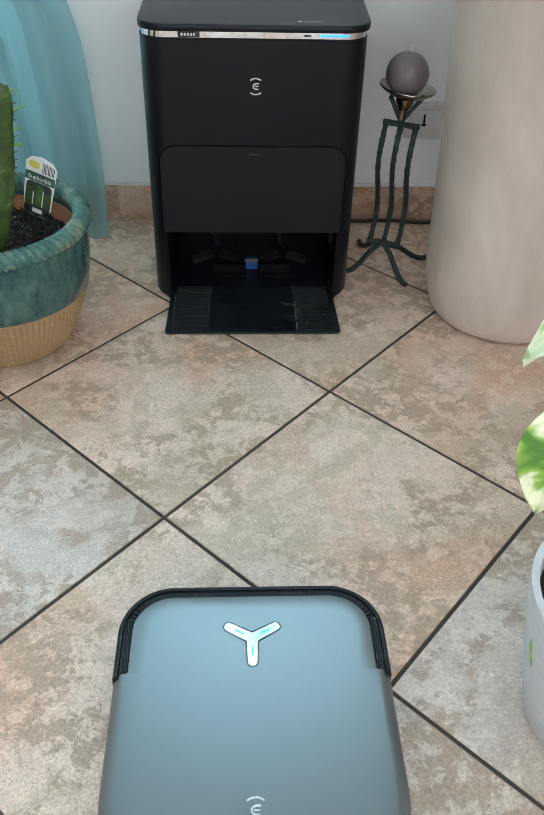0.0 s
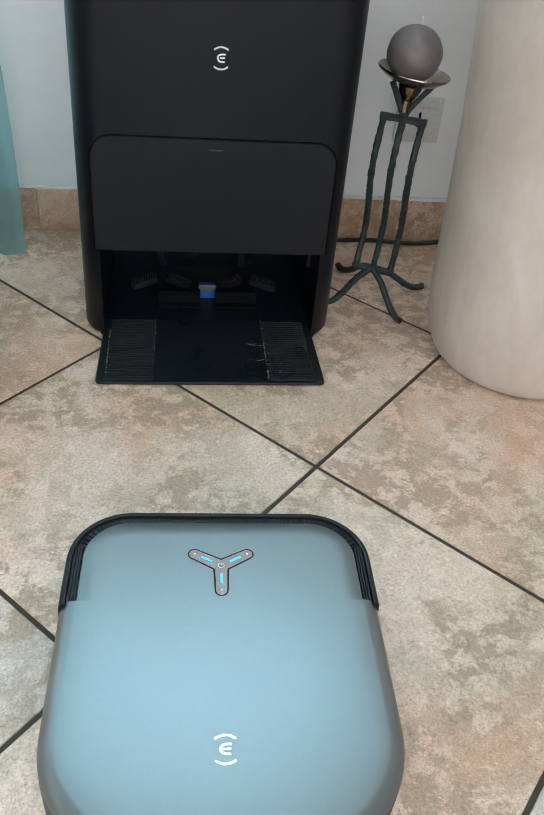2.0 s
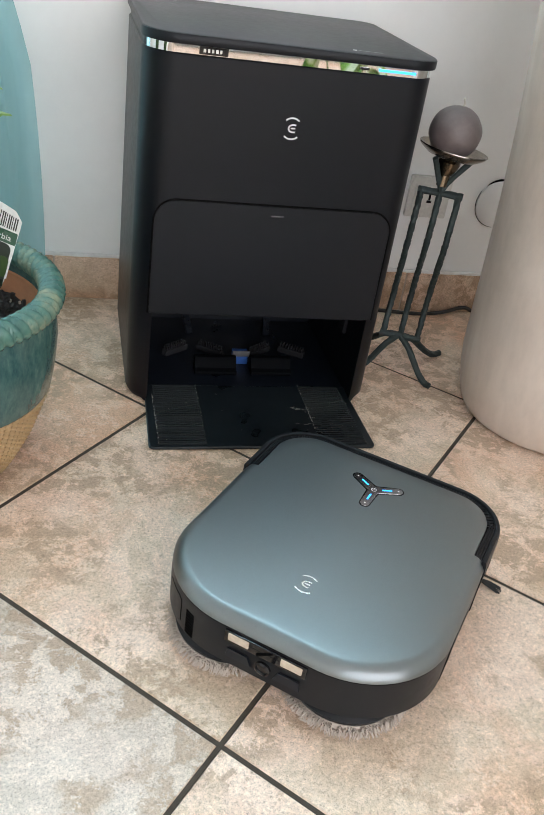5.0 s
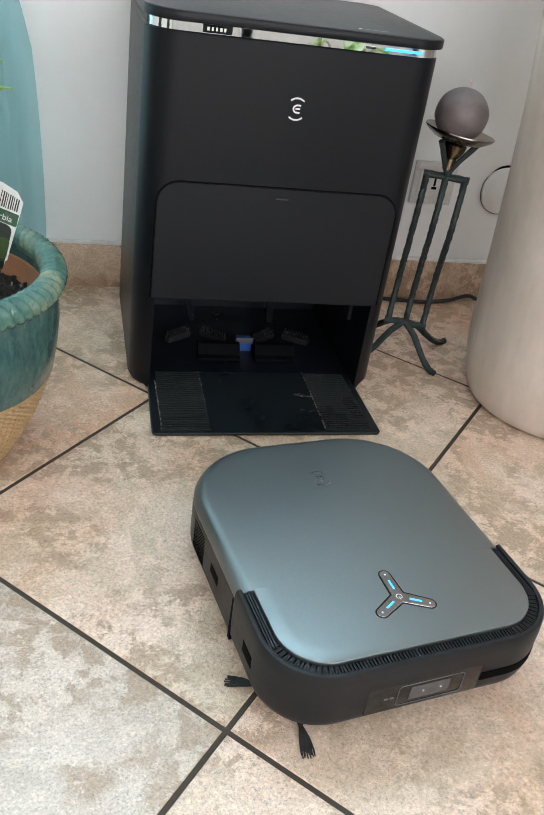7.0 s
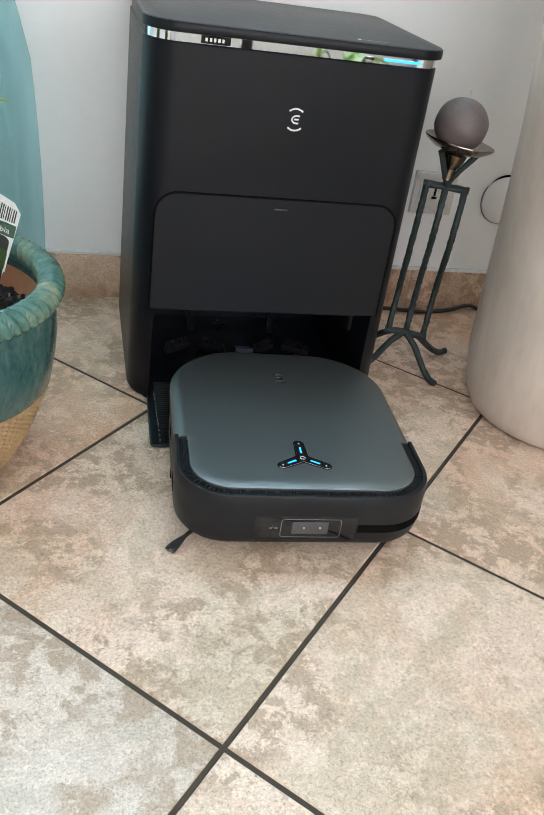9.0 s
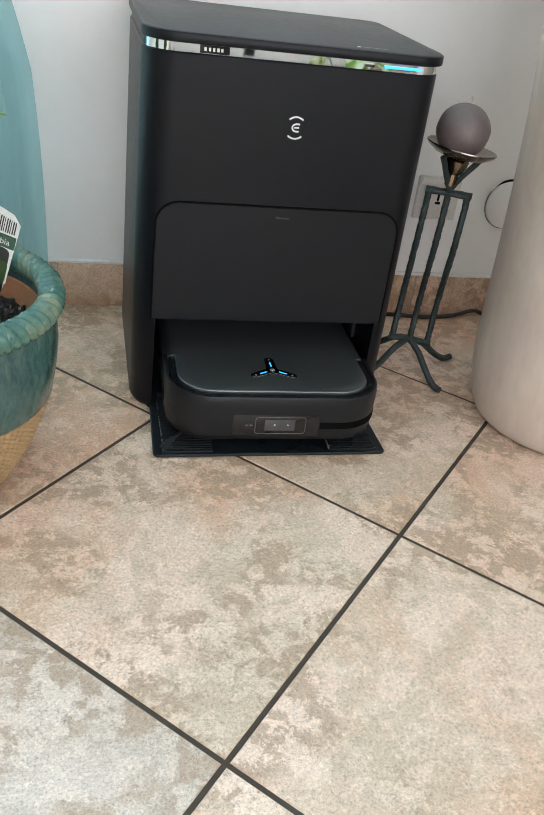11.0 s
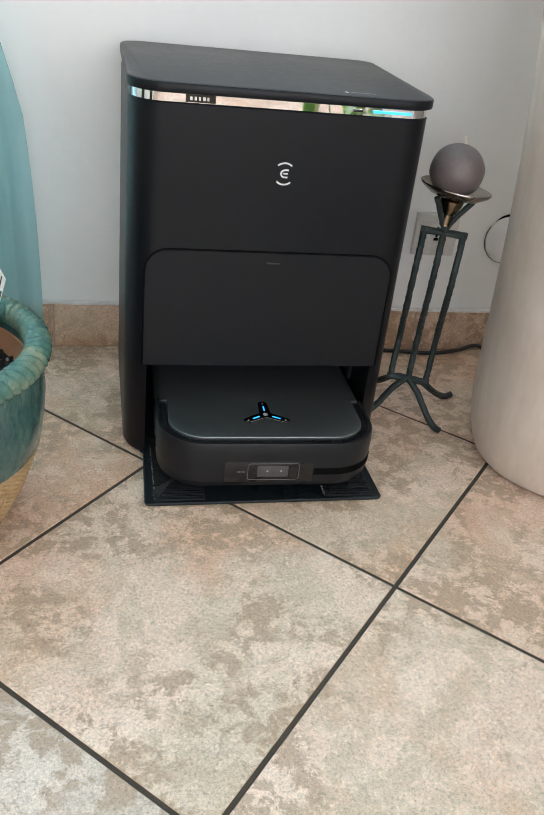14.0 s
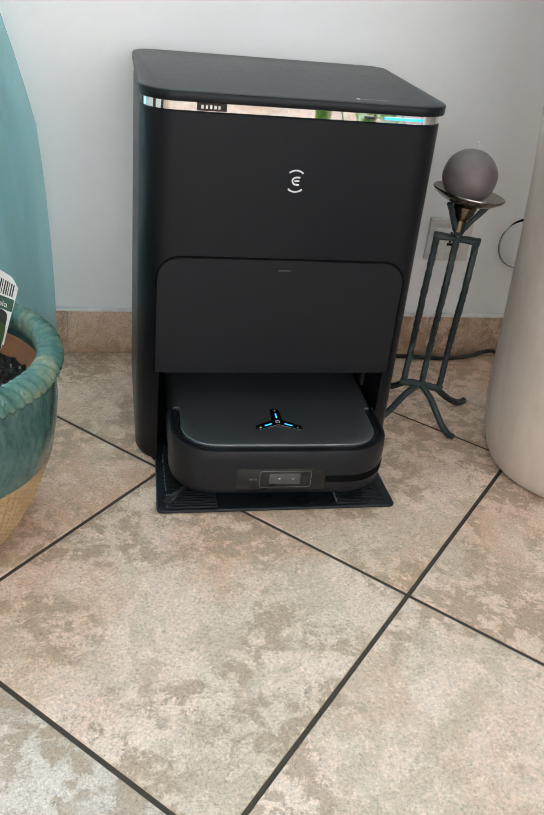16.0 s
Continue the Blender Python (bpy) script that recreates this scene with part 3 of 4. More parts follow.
    box(bm, -0.0125, 0.0135, 0.236, 0.252, 0.0085, 0.030, 0.0015)
    tab = part("latch", bm, BLUEPART, st, "blue latch tab")
    bm = bmesh.new()
    box(bm, -0.014, 0.015, 0.234, 0.236, 0.024, 0.034, 0.0008)
    part("latch_rim", bm, GREYPART, tab)
    for x, a in ((-0.105, 35), (-0.046, -38), (0.040, 38), (0.098, -32)):
        bm = bmesh.new()
        m = pose(x, 0.274, 0.014, 0, 0, a)
        box(bm, -0.024, 0.024, -0.006, 0.006, -0.005, 0.006, 0.002, m)
        for i in range(9):
            for j in (-0.003, 0.003):
                tube(bm, [m @ Vector((-0.02 + i * 0.005, j, 0.005)), m @ Vector((-0.02 + i * 0.005, j * 1.3, 0.013))], 0.0011, 5, 1)
        part("scrub_brush", bm, STUDM, st, "dark studded scrub brush")
    for x, k in ((-0.072, 1.6), (0.066, 0.5)):
        bm = bmesh.new()
        box(bm, -0.006, 0.006, -0.006, 0.006, 0, 0.125, 0.002, pose(x, 0.345, 0.010, 0, -k * 9, 0))
        strut = part("strut", bm, INNER, st)
        bm = bmesh.new()
        for i in range(16):
            lathe_at = pose(x, 0.345, 0.010, 0, -k * 9, 0) @ Matrix.Translation((0.003 * (-1) ** i, -0.006, 0.012 + i * 0.007)) @ Matrix.Rotation(radians(90), 4, "X")
            box(bm, -0.0014, 0.0014, -0.0014, 0.0014, -0.001, 0.003, 0, lathe_at)
        part("stud_row", bm, STUDM, strut)
    bm = bmesh.new()
    box(bm, -0.060, 0.056, 0.385, 0.405, 0.03, 0.149, 0.004)
    part("back_plate", bm, speckled("brown_black_plate", (0.010, 0.009, 0.007), (0.016, 0.014, 0.011), 90, 0.35, bump=0.05), st)
    bm = bmesh.new()
    lathe(bm, [(0.0, -0.006), (0.009, -0.006), (0.0095, 0.0), (0.0095, 0.006), (0.004, 0.008)], 20)
    turn_up(bm, Matrix.Translation((-0.004, 0.378, 0.055)) @ Matrix.Rotation(radians(90), 4, "X"))
    part("suction_knob", bm, STUDM, st)
    bm = bmesh.new()
    box(bm, 0.157, 0.1628, 0.20, 0.226, 0.09, 0.118, 0.001)
    part("contact_pad", bm, STUDM, st)
    return st


make_station()


# ---- robot vacuum ----
HALF, LONG, TAIL = 0.1538, 0.1660, 0.1875


def make_robot():
    rb = empty("robot_vacuum", pose(0, 0, 0), "square grey robot vacuum with a black bumper and mop pads", "robot vacuum")
    out = rounded(-HALF, HALF, -TAIL, LONG, (0.103, 0.103, 0.064, 0.064), 14)
    notch = 0.048
    # put vertices at the notch line twice so that the shell can step in there
    line, k = [], len(out)
    for i, p in enumerate(out):
        q = out[(i + 1) % k]
        line.append(p)
        if (p.y - notch) * (q.y - notch) < 0:
            f = (notch - p.y) / (q.y - p.y)
            c = p.lerp(q, f)
            steps = (-0.0030, -0.0012, -0.0002, 0.0002, 0.0012, 0.0030)
            line += [Vector((c.x, notch + d)) for d in (steps if q.y > p.y else steps[::-1])]
    ins = lambda d0, d1: inset(line, [d1 if p.y > notch else d0 for p in line])
    bm = bmesh.new()
    rear = lambda d0, d1, z: [(p.x, p.y, z + 0.008 * min(1, max(0, (-p.y - 0.05) / 0.04))) for p in ins(d0, d1)]
    loft(bm, [rear(0.018, 0.018, 0.019), rear(0.008, 0.016, 0.023), at_z(ins(0.0016, 0.014), 0.030), at_z(ins(0.001, 0.014), 0.070), at_z(ins(0.0015, 0.016), 0.0795)])
    body = part("body", bm, BUMPER, rb, "black lower body")
    bm = bmesh.new()
    loft(bm, [at_z(ins(z_in, 0.0170 + 0.0008 * max(0, z_in - 0.012) / 0.004), z) for z_in, z in
              ((0.0022, 0.0802), (0.0012, 0.0812), (0.0014, 0.0826), (0.0028, 0.0856), (0.0050, 0.0892), (0.0080, 0.0924), (0.0112, 0.0943), (0.0140, 0.0951), (0.0165, 0.0953))]
         + [at_z(ins(0.034, 0.034), 0.0953)])
    part("top_shell", bm, SHELL, rb, "satin grey metallic top shell", angle=50)
    bm = bmesh.new()
    loft(bm, [at_z(ins(0.0016, 0.022), 0.0790), at_z(ins(0.0016, 0.022), 0.0806)])
    part("shadow_gap", bm, SEAM, rb)
    # bumper swept round the front
    front = [p for p in line if p.y > notch]
    start = max(range(len(front)), key=lambda i: (front[i] - front[i - 1]).length)
    front = front[start:] + front[:start]
    front = [Vector((front[0].x, notch - 0.004))] + front + [Vector((front[-1].x, notch - 0.004))]
    section = [(0.014, 0.0180), (0.007, 0.0190), (0.0036, 0.024), (0.0014, 0.032), (0.0004, 0.054), (0.0, 0.078), (0.0006, 0.0905), (0.0018, 0.0938), (0.0040, 0.0945), (0.0062, 0.0938), (0.0070, 0.0900), (0.0190, 0.0880)]
    rings = []
    for i, p in enumerate(front):
        a, b = front[max(i - 1, 0)], front[min(i + 1, len(front) - 1)]
        t = (b - a).normalized()
        nrm = Vector((-t.y, t.x))
        rings.append([(p.x + nrm.x * d, p.y + nrm.y * d, z) for d, z in section])
    bm = bmesh.new()
    loft(bm, rings)
    bumper = part("bumper", bm, BUMPER, rb, "black wrap-round bumper")
    # ribbed channel between bumper and shell
    bm = bmesh.new()
    total, dist, step = sum((b - a).length for a, b in zip(front, front[1:])), 0.0, 0.0034
    want = 0.01
    for a, b in zip(front, front[1:]):
        seg = (b - a).length
        while want < dist + seg and want < total - 0.01:
            p = a.lerp(b, (want - dist) / seg)
            t = (b - a).normalized()
            m = Matrix.Translation((p.x, p.y, 0)) @ Matrix.Rotation(math.atan2(t.y, t.x), 4, "Z")
            if p.y > 0.118:
                box(bm, -0.0009, 0.0009, 0.0072, 0.0164, 0.0876, 0.0914, 0, m)
            want += step
        dist += seg
    for sx in (-1, 1):
        for d in (0.0092, 0.0118, 0.0144):
            box(bm, sx * (HALF - d) - 0.0008, sx * (HALF - d) + 0.0008, 0.046, 0.118, 0.0876, 0.0925)
    part("rib_channel", bm, BUMPER, bumper, "ribbed channel behind the bumper")
    # three-armed button
    bm = bmesh.new()
    arms = []
    for a in (150, 30, 270):
        c, s = math.cos(radians(a)), math.sin(radians(a))
        arms.append((c, s))
    def star(reach, w):
        pts = []
        for a in (30, 150, 270):
            d, e = Vector((math.cos(radians(a)), math.sin(radians(a)))), Vector((-math.sin(radians(a)), math.cos(radians(a))))
            for i in range(9):
                b = radians(-90 + 180 * i / 8)
                pts.append(d * (reach - w + w * math.cos(b)) + e * (w * math.sin(b)))
            f = Vector((math.cos(radians(a + 60)), math.sin(radians(a + 60))))
            pts.append(f * (w * 1.35))
        return [Vector((p.x, p.y + 0.090)) for p in pts]
    loft(bm, [at_z(star(0.0375, 0.0068), 0.0950), at_z(star(0.0375, 0.0068), 0.0957)])
    button = part("button_rim", bm, GLASS, rb, "three-armed control button with blue lights")
    bm = bmesh.new()
    loft(bm, [at_z(star(0.0362, 0.0056), 0.0955), at_z(star(0.0358, 0.0052), 0.0961)])
    part("button_plate", bm, SILVER, button)
    for c, s in arms:
        bm = bmesh.new()
        box(bm, 0.0105, 0.0225, -0.0010, 0.0010, 0.0960, 0.0965, 0, pose(0, 0.090, 0, 0, 0, math.degrees(math.atan2(s, c))))
        part("light_bar", bm, BLUELED, button, "lit blue light bar")
        bm = bmesh.new()
        lathe(bm, [(0.0011, 0.0960), (0.0011, 0.0964)], 10, 0.0305 * c, 0.090 + 0.0305 * s)
        part("button_dot", bm, WHITEMARK, button)
    bm = bmesh.new()
    tube(bm, [(0.0030 * math.cos(radians(a)), 0.090 + 0.0030 * math.sin(radians(a)), 0.0962) for a in range(120, 421, 20)], 0.0004, 5, 1)
    tube(bm, [(0, 0.0905, 0.0962), (0, 0.0940, 0.0962)], 0.0004, 5, 1)
    part("power_symbol", bm, WHITEMARK, button)
    bm = emblem(0.025)
    turn_up(bm, Matrix.Translation((0, -0.1032, 0.0954)))
    part("emblem", bm, BRIGHTMARK, rb, "bright round emblem on the shell")
    # front sensor window (bumper face looks along +y)
    fy = LONG - 0.0008
    bm = bmesh.new()
    box(bm, -0.058, 0.064, fy - 0.004, fy + 0.0006, 0.030, 0.0655, 0.0005)
    window = part("sensor_window", bm, GLASS, bumper, "dark glass sensor window")
    bm = bmesh.new()
    frame_pts = rounded(-0.039, 0.032, 0.034, 0.0615, (0.004,) * 4, 4)
    tube(bm, [(p.x, fy + 0.0008, p.y) for p in frame_pts + frame_pts[:1]], 0.0005, 5, 1)
    part("window_line", bm, GREYPART, window)
    bm = bmesh.new()
    box(bm, -0.024, 0.019, fy - 0.002, fy + 0.0011, 0.039, 0.0575, 0.0004)
    lens = part("lens_plate", bm, LENSGREY, window, "grey lens plate")
    for x in (-0.014, 0.005):
        bm = bmesh.new()
        lathe(bm, [(0.0016, 0), (0.0014, 0.0008), (0.0005, 0.0010)], 14)
        turn_up(bm, Matrix.Translation((x, fy + 0.001, 0.049)) @ Matrix.Rotation(radians(-90), 4, "X"))
        part("lens", bm, CHROME, lens)
    for x in (0.038, 0.044):
        bm = bmesh.new()
        box(bm, x - 0.002, x + 0.002, fy, fy + 0.0010, 0.0465, 0.0490)
        part("tick_mark", bm, GREYPART, window)
    bm = bmesh.new()
    slot_path = [(p, n2) for p, n2 in [(q, 0) for q in front] if p.x < -0.060 and p.y > 0.118]
    pts = [q for q, _ in slot_path]
    pts.sort(key=lambda q: q.x)
    pts.append(Vector((-0.060, LONG)))
    rings = []
    for i, p in enumerate(pts):
        a, b = pts[max(i - 1, 0)], pts[min(i + 1, len(pts) - 1)]
        t = (b - a).normalized()
        nrm = Vector((-t.y, t.x))
        rings.append([(p.x + nrm.x * d, p.y + nrm.y * d, z) for d, z in ((-0.0050, 0.042), (-0.0050, 0.053), (0.0003, 0.053), (0.0003, 0.042))])
    loft(bm, rings)
    part("sensor_slot", bm, SEAM, bumper, "black recessed sensor slot")
    # side slots and louvres on both flanks
    for s in (-1, 1):
        flank = lambda bm, deep, proud, y0, y1, z0, z1, bev=0.0: box(bm, min(s * (HALF - deep), s * (HALF + proud)), max(s * (HALF - deep), s * (HALF + proud)), y0, y1, z0, z1, bev)
        bm = bmesh.new()
        flank(bm, 0.003, -0.0002, 0.077, 0.101, 0.046, 0.062, 0.0006)
        part("side_slot", bm, SEAM, bumper)
        bm = bmesh.new()
        flank(bm, 0.003, -0.0009, -0.028, -0.004, 0.050, 0.063, 0.0002)
        part("flank_slot", bm, SEAM, body)
        bm = bmesh.new()
        for i in range(11):
            z = 0.033 + i * 0.0038
            flank(bm, 0.004, -0.0010, -0.088, -0.052, z, z + 0.0022)
        part("louvre_field", bm, SEAM, body, "fine louvred air outlet")
        bm = bmesh.new()
        flank(bm, 0.012, -0.0007, notch - 0.0095, notch - 0.0042, 0.022, 0.0785)
        part("bumper_gap", bm, SEAM, body, "dark gap behind the bumper's end")
    # tail: glass plate with two cream contacts, lens and recesses
    ty = -TAIL
    bm = bmesh.new()
    box(bm, -0.044, 0.044, ty - 0.0012, ty + 0.004, 0.0635, 0.0782, 0.0008)
    plate = part("tail_plate", bm, GLASS, body, "glossy black tail plate")
    for x in (-0.0285, 0.0285):
        bm = bmesh.new()
        box(bm, x - 0.0114, x + 0.0114, ty - 0.0022, ty + 0.001, 0.0668, 0.0766, 0.0012)
        part("charging_contact", bm, CONTACT, plate, "cream charging contact")
    # diagonal reflection on the glossy plate, put in as a slanted dark bar
    bm = bmesh.new()
    box(bm, -0.010, 0.010, -0.0011, 0.002, -0.0014, 0.0014, 0.0004, pose(0, ty - 0.0012, 0.0712, 0, -38, 0))
    part("tail_reflection", bm, SEAM, plate, "slanted dark bar between the contacts, imitating a reflection")
    bm = bmesh.new()
    lathe(bm, [(0.0, -0.002), (0.0085, -0.002), (0.0085, 0.002), (0.0065, 0.003), (0.0055, 0.001), (0.0, 0.001)], 24)
    turn_up(bm, Matrix.Translation((0, ty + 0.0005, 0.0485)) @ Matrix.Rotation(radians(90), 4, "X"))
    part("tail_lens", bm, GLASS, body, "small round lens")
    for s in (-1, 1):
        bm = bmesh.new()
        pts = [Vector((s * 0.012, 0.0425)), Vector((s * 0.041, 0.0425)), Vector((s * 0.039, 0.0545)), Vector((s * 0.017, 0.0545))]
        pts = pts if s > 0 else pts[::-1]
        slab(bm, pts, 0, 0.002, 0.0005)
        turn_up(bm, Matrix.Translation((0, ty + 0.0005, 0)) @ Matrix.Rotation(radians(90), 4, "X"))
        part("tail_recess", bm, INNER, body)
    bm = bmesh.new()
    for i in range(9):
        z = 0.033 + i * 0.0038
        box(bm, -0.006, 0.006, -0.0007, 0.003, z, z + 0.0020, 0, pose(-HALF + 0.103 - 0.1017 * math.sin(radians(21.5)), -TAIL + 0.103 - 0.1017 * math.cos(radians(21.5)), 0, 0, 0, -21.5))
    part("tail_vent", bm, SEAM, body)
    # service flap bent round the tail corner, in a thin dark gap
    for name, grow, lift, mat in (("flap_gap", 0.0008, -0.0009, SEAM), ("service_flap", 0.0, -0.0005, BUMPER)):
        bm = bmesh.new()
        r, cx, cy, rings = 0.103, -HALF + 0.103, -TAIL + 0.103, []
        for i in range(7):
            a = radians(31 + 19 * i / 6) + grow / r * (i / 3 - 1)
            end = 0.003 if i in (0, 6) else 0.0
            ring = []
            for z, d in ((0.037 - grow + end, lift - 0.0003), (0.071 + grow - end, lift), (0.071 + grow - end, -0.004), (0.037 - grow + end, -0.004)):
                ring.append((cx - (r + d) * math.sin(a), cy - (r + d) * math.cos(a), z))
            rings.append(ring)
        loft(bm, rings)
        part(name, bm, mat, body)
    # wheels and mop pads
    for x in (-0.10, 0.10):
        bm = bmesh.new()
        lathe(bm, [(0.026, -0.009), (0.030, -0.006), (0.030, 0.006), (0.026, 0.009)], 24)
        turn_up(bm, Matrix.Translation((x, 0.02, 0.030)) @ Matrix.Rotation(radians(90), 4, "Y"))
        part("wheel", bm, BRISTLE, rb, "black rubber drive wheel")
    rnd, pads = random.Random(7), []
    for x in (-0.067, 0.067):
        cy = -0.124
        bm = bmesh.new()
        lathe(bm, [(0.050, 0.0005), (0.0590, 0.0012), (0.0605, 0.005), (0.0585, 0.0095), (0.05, 0.0105)], 60, x, cy)
        pad = part("mop_pad", bm, MOP, rb, "round off-white fluffy mop pad")
        bm = bmesh.new()
        for i in range(900):
            a = rnd.uniform(0, 2 * math.pi)
            r0, r1, z = 0.058, rnd.uniform(0.0625, 0.0690), rnd.uniform(0.001, 0.0095)
            w = rnd.uniform(-0.06, 0.06)
            mid = (r0 + r1) / 2 + 0.001
            tube(bm, [(x + r0 * math.cos(a), cy + r0 * math.sin(a), z), (x + mid * math.cos(a + w * 0.3), cy + mid * math.sin(a + w * 0.3), z + 0.002),
                      (x + r1 * math.cos(a + w), cy + r1 * math.sin(a + w), max(0.0012, z - 0.003))], 0.0006, 4, 1)
        part("fringe", bm, MOP, pad, "loose looped fringe")
        bm = bmesh.new()
        lathe(bm, [(0.052, 0.0092), (0.0580, 0.0100), (0.0595, 0.0150), (0.052, 0.0215)], 48, x, cy)
        part("pad_holder", bm, BUMPER, pad)
        pads.append(pad)
    # side brush
    bm = bmesh.new()
    lathe(bm, [(0.010, 0.006), (0.013, 0.008), (0.013, 0.014), (0.008, 0.016)], 20)
    brush = part("side_brush", bm, BRISTLE, rb, "black three-armed side brush")
    for a in (0, 120, 240):
        bm = bmesh.new()
        c, s = math.cos(radians(a)), math.sin(radians(a))
        tube(bm, [(0.010 * c, 0.010 * s, 0.010), (0.035 * c, 0.035 * s, 0.008)], 0.0026, 6, 1)
        for i in range(16):
            w = radians(a + (i - 7.5) * 0.8)
            tube(bm, [(0.030 * c, 0.030 * s, 0.0085), (0.048 * math.cos(w), 0.048 * math.sin(w), 0.0055), ((0.061 + 0.004 * math.sin(i * 2.3)) * math.cos(w), (0.061 + 0.004 * math.sin(i * 2.3)) * math.sin(w), 0.0012)], 0.0007, 4, 2)
        part("bristle_arm", bm, BRISTLE, brush)
    for o in rb.children_recursive:
        o.data.transform(Matrix.Diagonal((1, 1, 0.942, 1)))
    brush.matrix_basis = pose(0.112, 0.112, 0)
    return rb, brush, pads


ROBOT, BRUSH, PADS = make_robot()


# ---- planter with cactus ----
PX, PY = -0.457, 0.000


def make_planter():
    pot = empty("flower_pot", pose(PX, PY, 0), "teal-glazed ceramic pot with a rope rim and sandy ribbed base", "flower pot")
    bm = bmesh.new()
    heights = np.linspace(0.010, 0.100, 52)
    side = [(float(np.interp(z, (0.010, 0.045, 0.085, 0.100), (0.098, 0.116, 0.1305, 0.1355))), float(z)) for z in heights]
    lathe(bm, [(0.02, 0.002), (0.090, 0.001), (0.0955, 0.004)] + side, 540,
          wobble=lambda a, z: (0.0013 * math.sin(a * 90) + 0.0008 * math.sin(z * 1050)) * (1 if 0.008 < z < 0.099 else 0))
    part("base", bm, CLAY, pot, "sandy ribbed unglazed base")
    bm = bmesh.new()
    lathe(bm, [(0.1345, 0.0985), (0.1375, 0.103), (0.1420, 0.130), (0.1435, 0.155), (0.1425, 0.180), (0.1400, 0.196), (0.132, 0.200), (0.1285, 0.190), (0.1270, 0.170), (0.1255, 0.150)], 96,
          wobble=lambda a, z: 0.0007 * math.sin(a * 5 + z * 40) if z < 0.17 else 0)
    part("wall", bm, GLAZE, pot, "glossy teal glazed wall")
    bm = bmesh.new()
    n, rings = 1080, []
    for i in range(n):
        a = 2 * math.pi * i / n
        ring = []
        for j in range(14):
            b = 2 * math.pi * j / 14
            tw = 0.76 + 0.40 * abs(math.sin(a * 40 + b * 1.5)) ** 0.55
            r = 0.0125 * tw
            rad = 0.1375 + r * math.cos(b)
            ring.append((rad * math.cos(a), rad * math.sin(a), 0.2035 + r * math.sin(b)))
        rings.append(ring)
    loft(bm, rings + [rings[0]], cap=False)
    bmesh.ops.remove_doubles(bm, verts=bm.verts, dist=1e-6)
    part("rim", bm, ROPE, pot, "glossy twisted rope rim", angle=60)
    bm = bmesh.new()
    lathe(bm, [(0.112, 0.150), (0.121, 0.158), (0.1262, 0.184), (0.1290, 0.186), (0.1285, 0.170), (0.1265, 0.150)], 64)
    part("inner_pot", bm, TERRA, pot, "bare terracotta inner pot")
    bm = bmesh.new()
    rings = []
    for r in np.linspace(0.119, 0.004, 22):
        rings.append([(r * math.cos(2 * math.pi * i / 64), r * math.sin(2 * math.pi * i / 64),
                       0.163 + 0.006 * noise.noise(Vector((r * math.cos(2 * math.pi * i / 64) * 60, r * math.sin(2 * math.pi * i / 64) * 60, 0))) + 0.004 * (1 - r / 0.119)) for i in range(64)])
    loft(bm, rings)
    soil = tagged(part("soil", bm, SOIL), "dark bark potting soil in the pot", "soil", kind="stuff")
    soil.location, soil.scale, pot.scale = (PX, PY, 0), (1.153, 1.153, 1.165), (1.153, 1.153, 1.165)
    rnd = random.Random(11)
    for name, count, mat in (("crumbs", 1100, CRUMB), ("grit", 60, PERLITE)):
        bm = bmesh.new()
        for i in range(count):
            r, a = 0.115 * math.sqrt(rnd.random()), rnd.uniform(0, 6.283)
            s = rnd.uniform(0.0009, 0.0026) * (0.6 if mat is PERLITE else 1)
            m = pose(r * math.cos(a), r * math.sin(a), 0.167 + rnd.uniform(0, 0.003), rnd.uniform(0, 180), rnd.uniform(0, 180), rnd.uniform(0, 180))
            box(bm, -s * rnd.uniform(0.8, 2.2), s, -s * 0.8, s * 0.7, -s * 0.5, s * 0.5, 0, m)
        part(name, bm, mat, soil, smooth=False)

    # ribbed cactus stems
    cactus = empty("cactus", pose(PX, PY, 0), "tall green ribbed spiny euphorbia growing in the teal pot", "cactus")

    def stem(x, y, z0, z1, r, lean, turn):
        bm = bmesh.new()
        rings, ribs = [], 4
        for j in range(26):
            f = j / 25
            z = z0 + (z1 - z0) * f
            waist = 0.40 + 0.64 * min(1, f * 2.2) if f < 0.4545 else 1.04 - 0.10 * (f - 0.4545)
            rr = r * waist * (math.sqrt(max(0.02, 1 - ((f - 0.9) / 0.1) ** 2)) if f > 0.9 else 1)
            ring = []
            for i in range(48):
                a = 2 * math.pi * i / 48
                lobe = abs(math.cos((a - turn) * ribs / 2)) ** 2.2
                q = rr * (0.42 + 0.58 * lobe) * (1 + 0.03 * math.sin(z * 320) * lobe)
                ring.append((x + lean[0] * f + q * math.cos(a), y + lean[1] * f + q * math.sin(a), z))
            rings.append(ring)
        loft(bm, rings)
        ob = part("stem", bm, CACTUS, cactus, angle=70)
        bm, lf = bmesh.new(), bmesh.new()
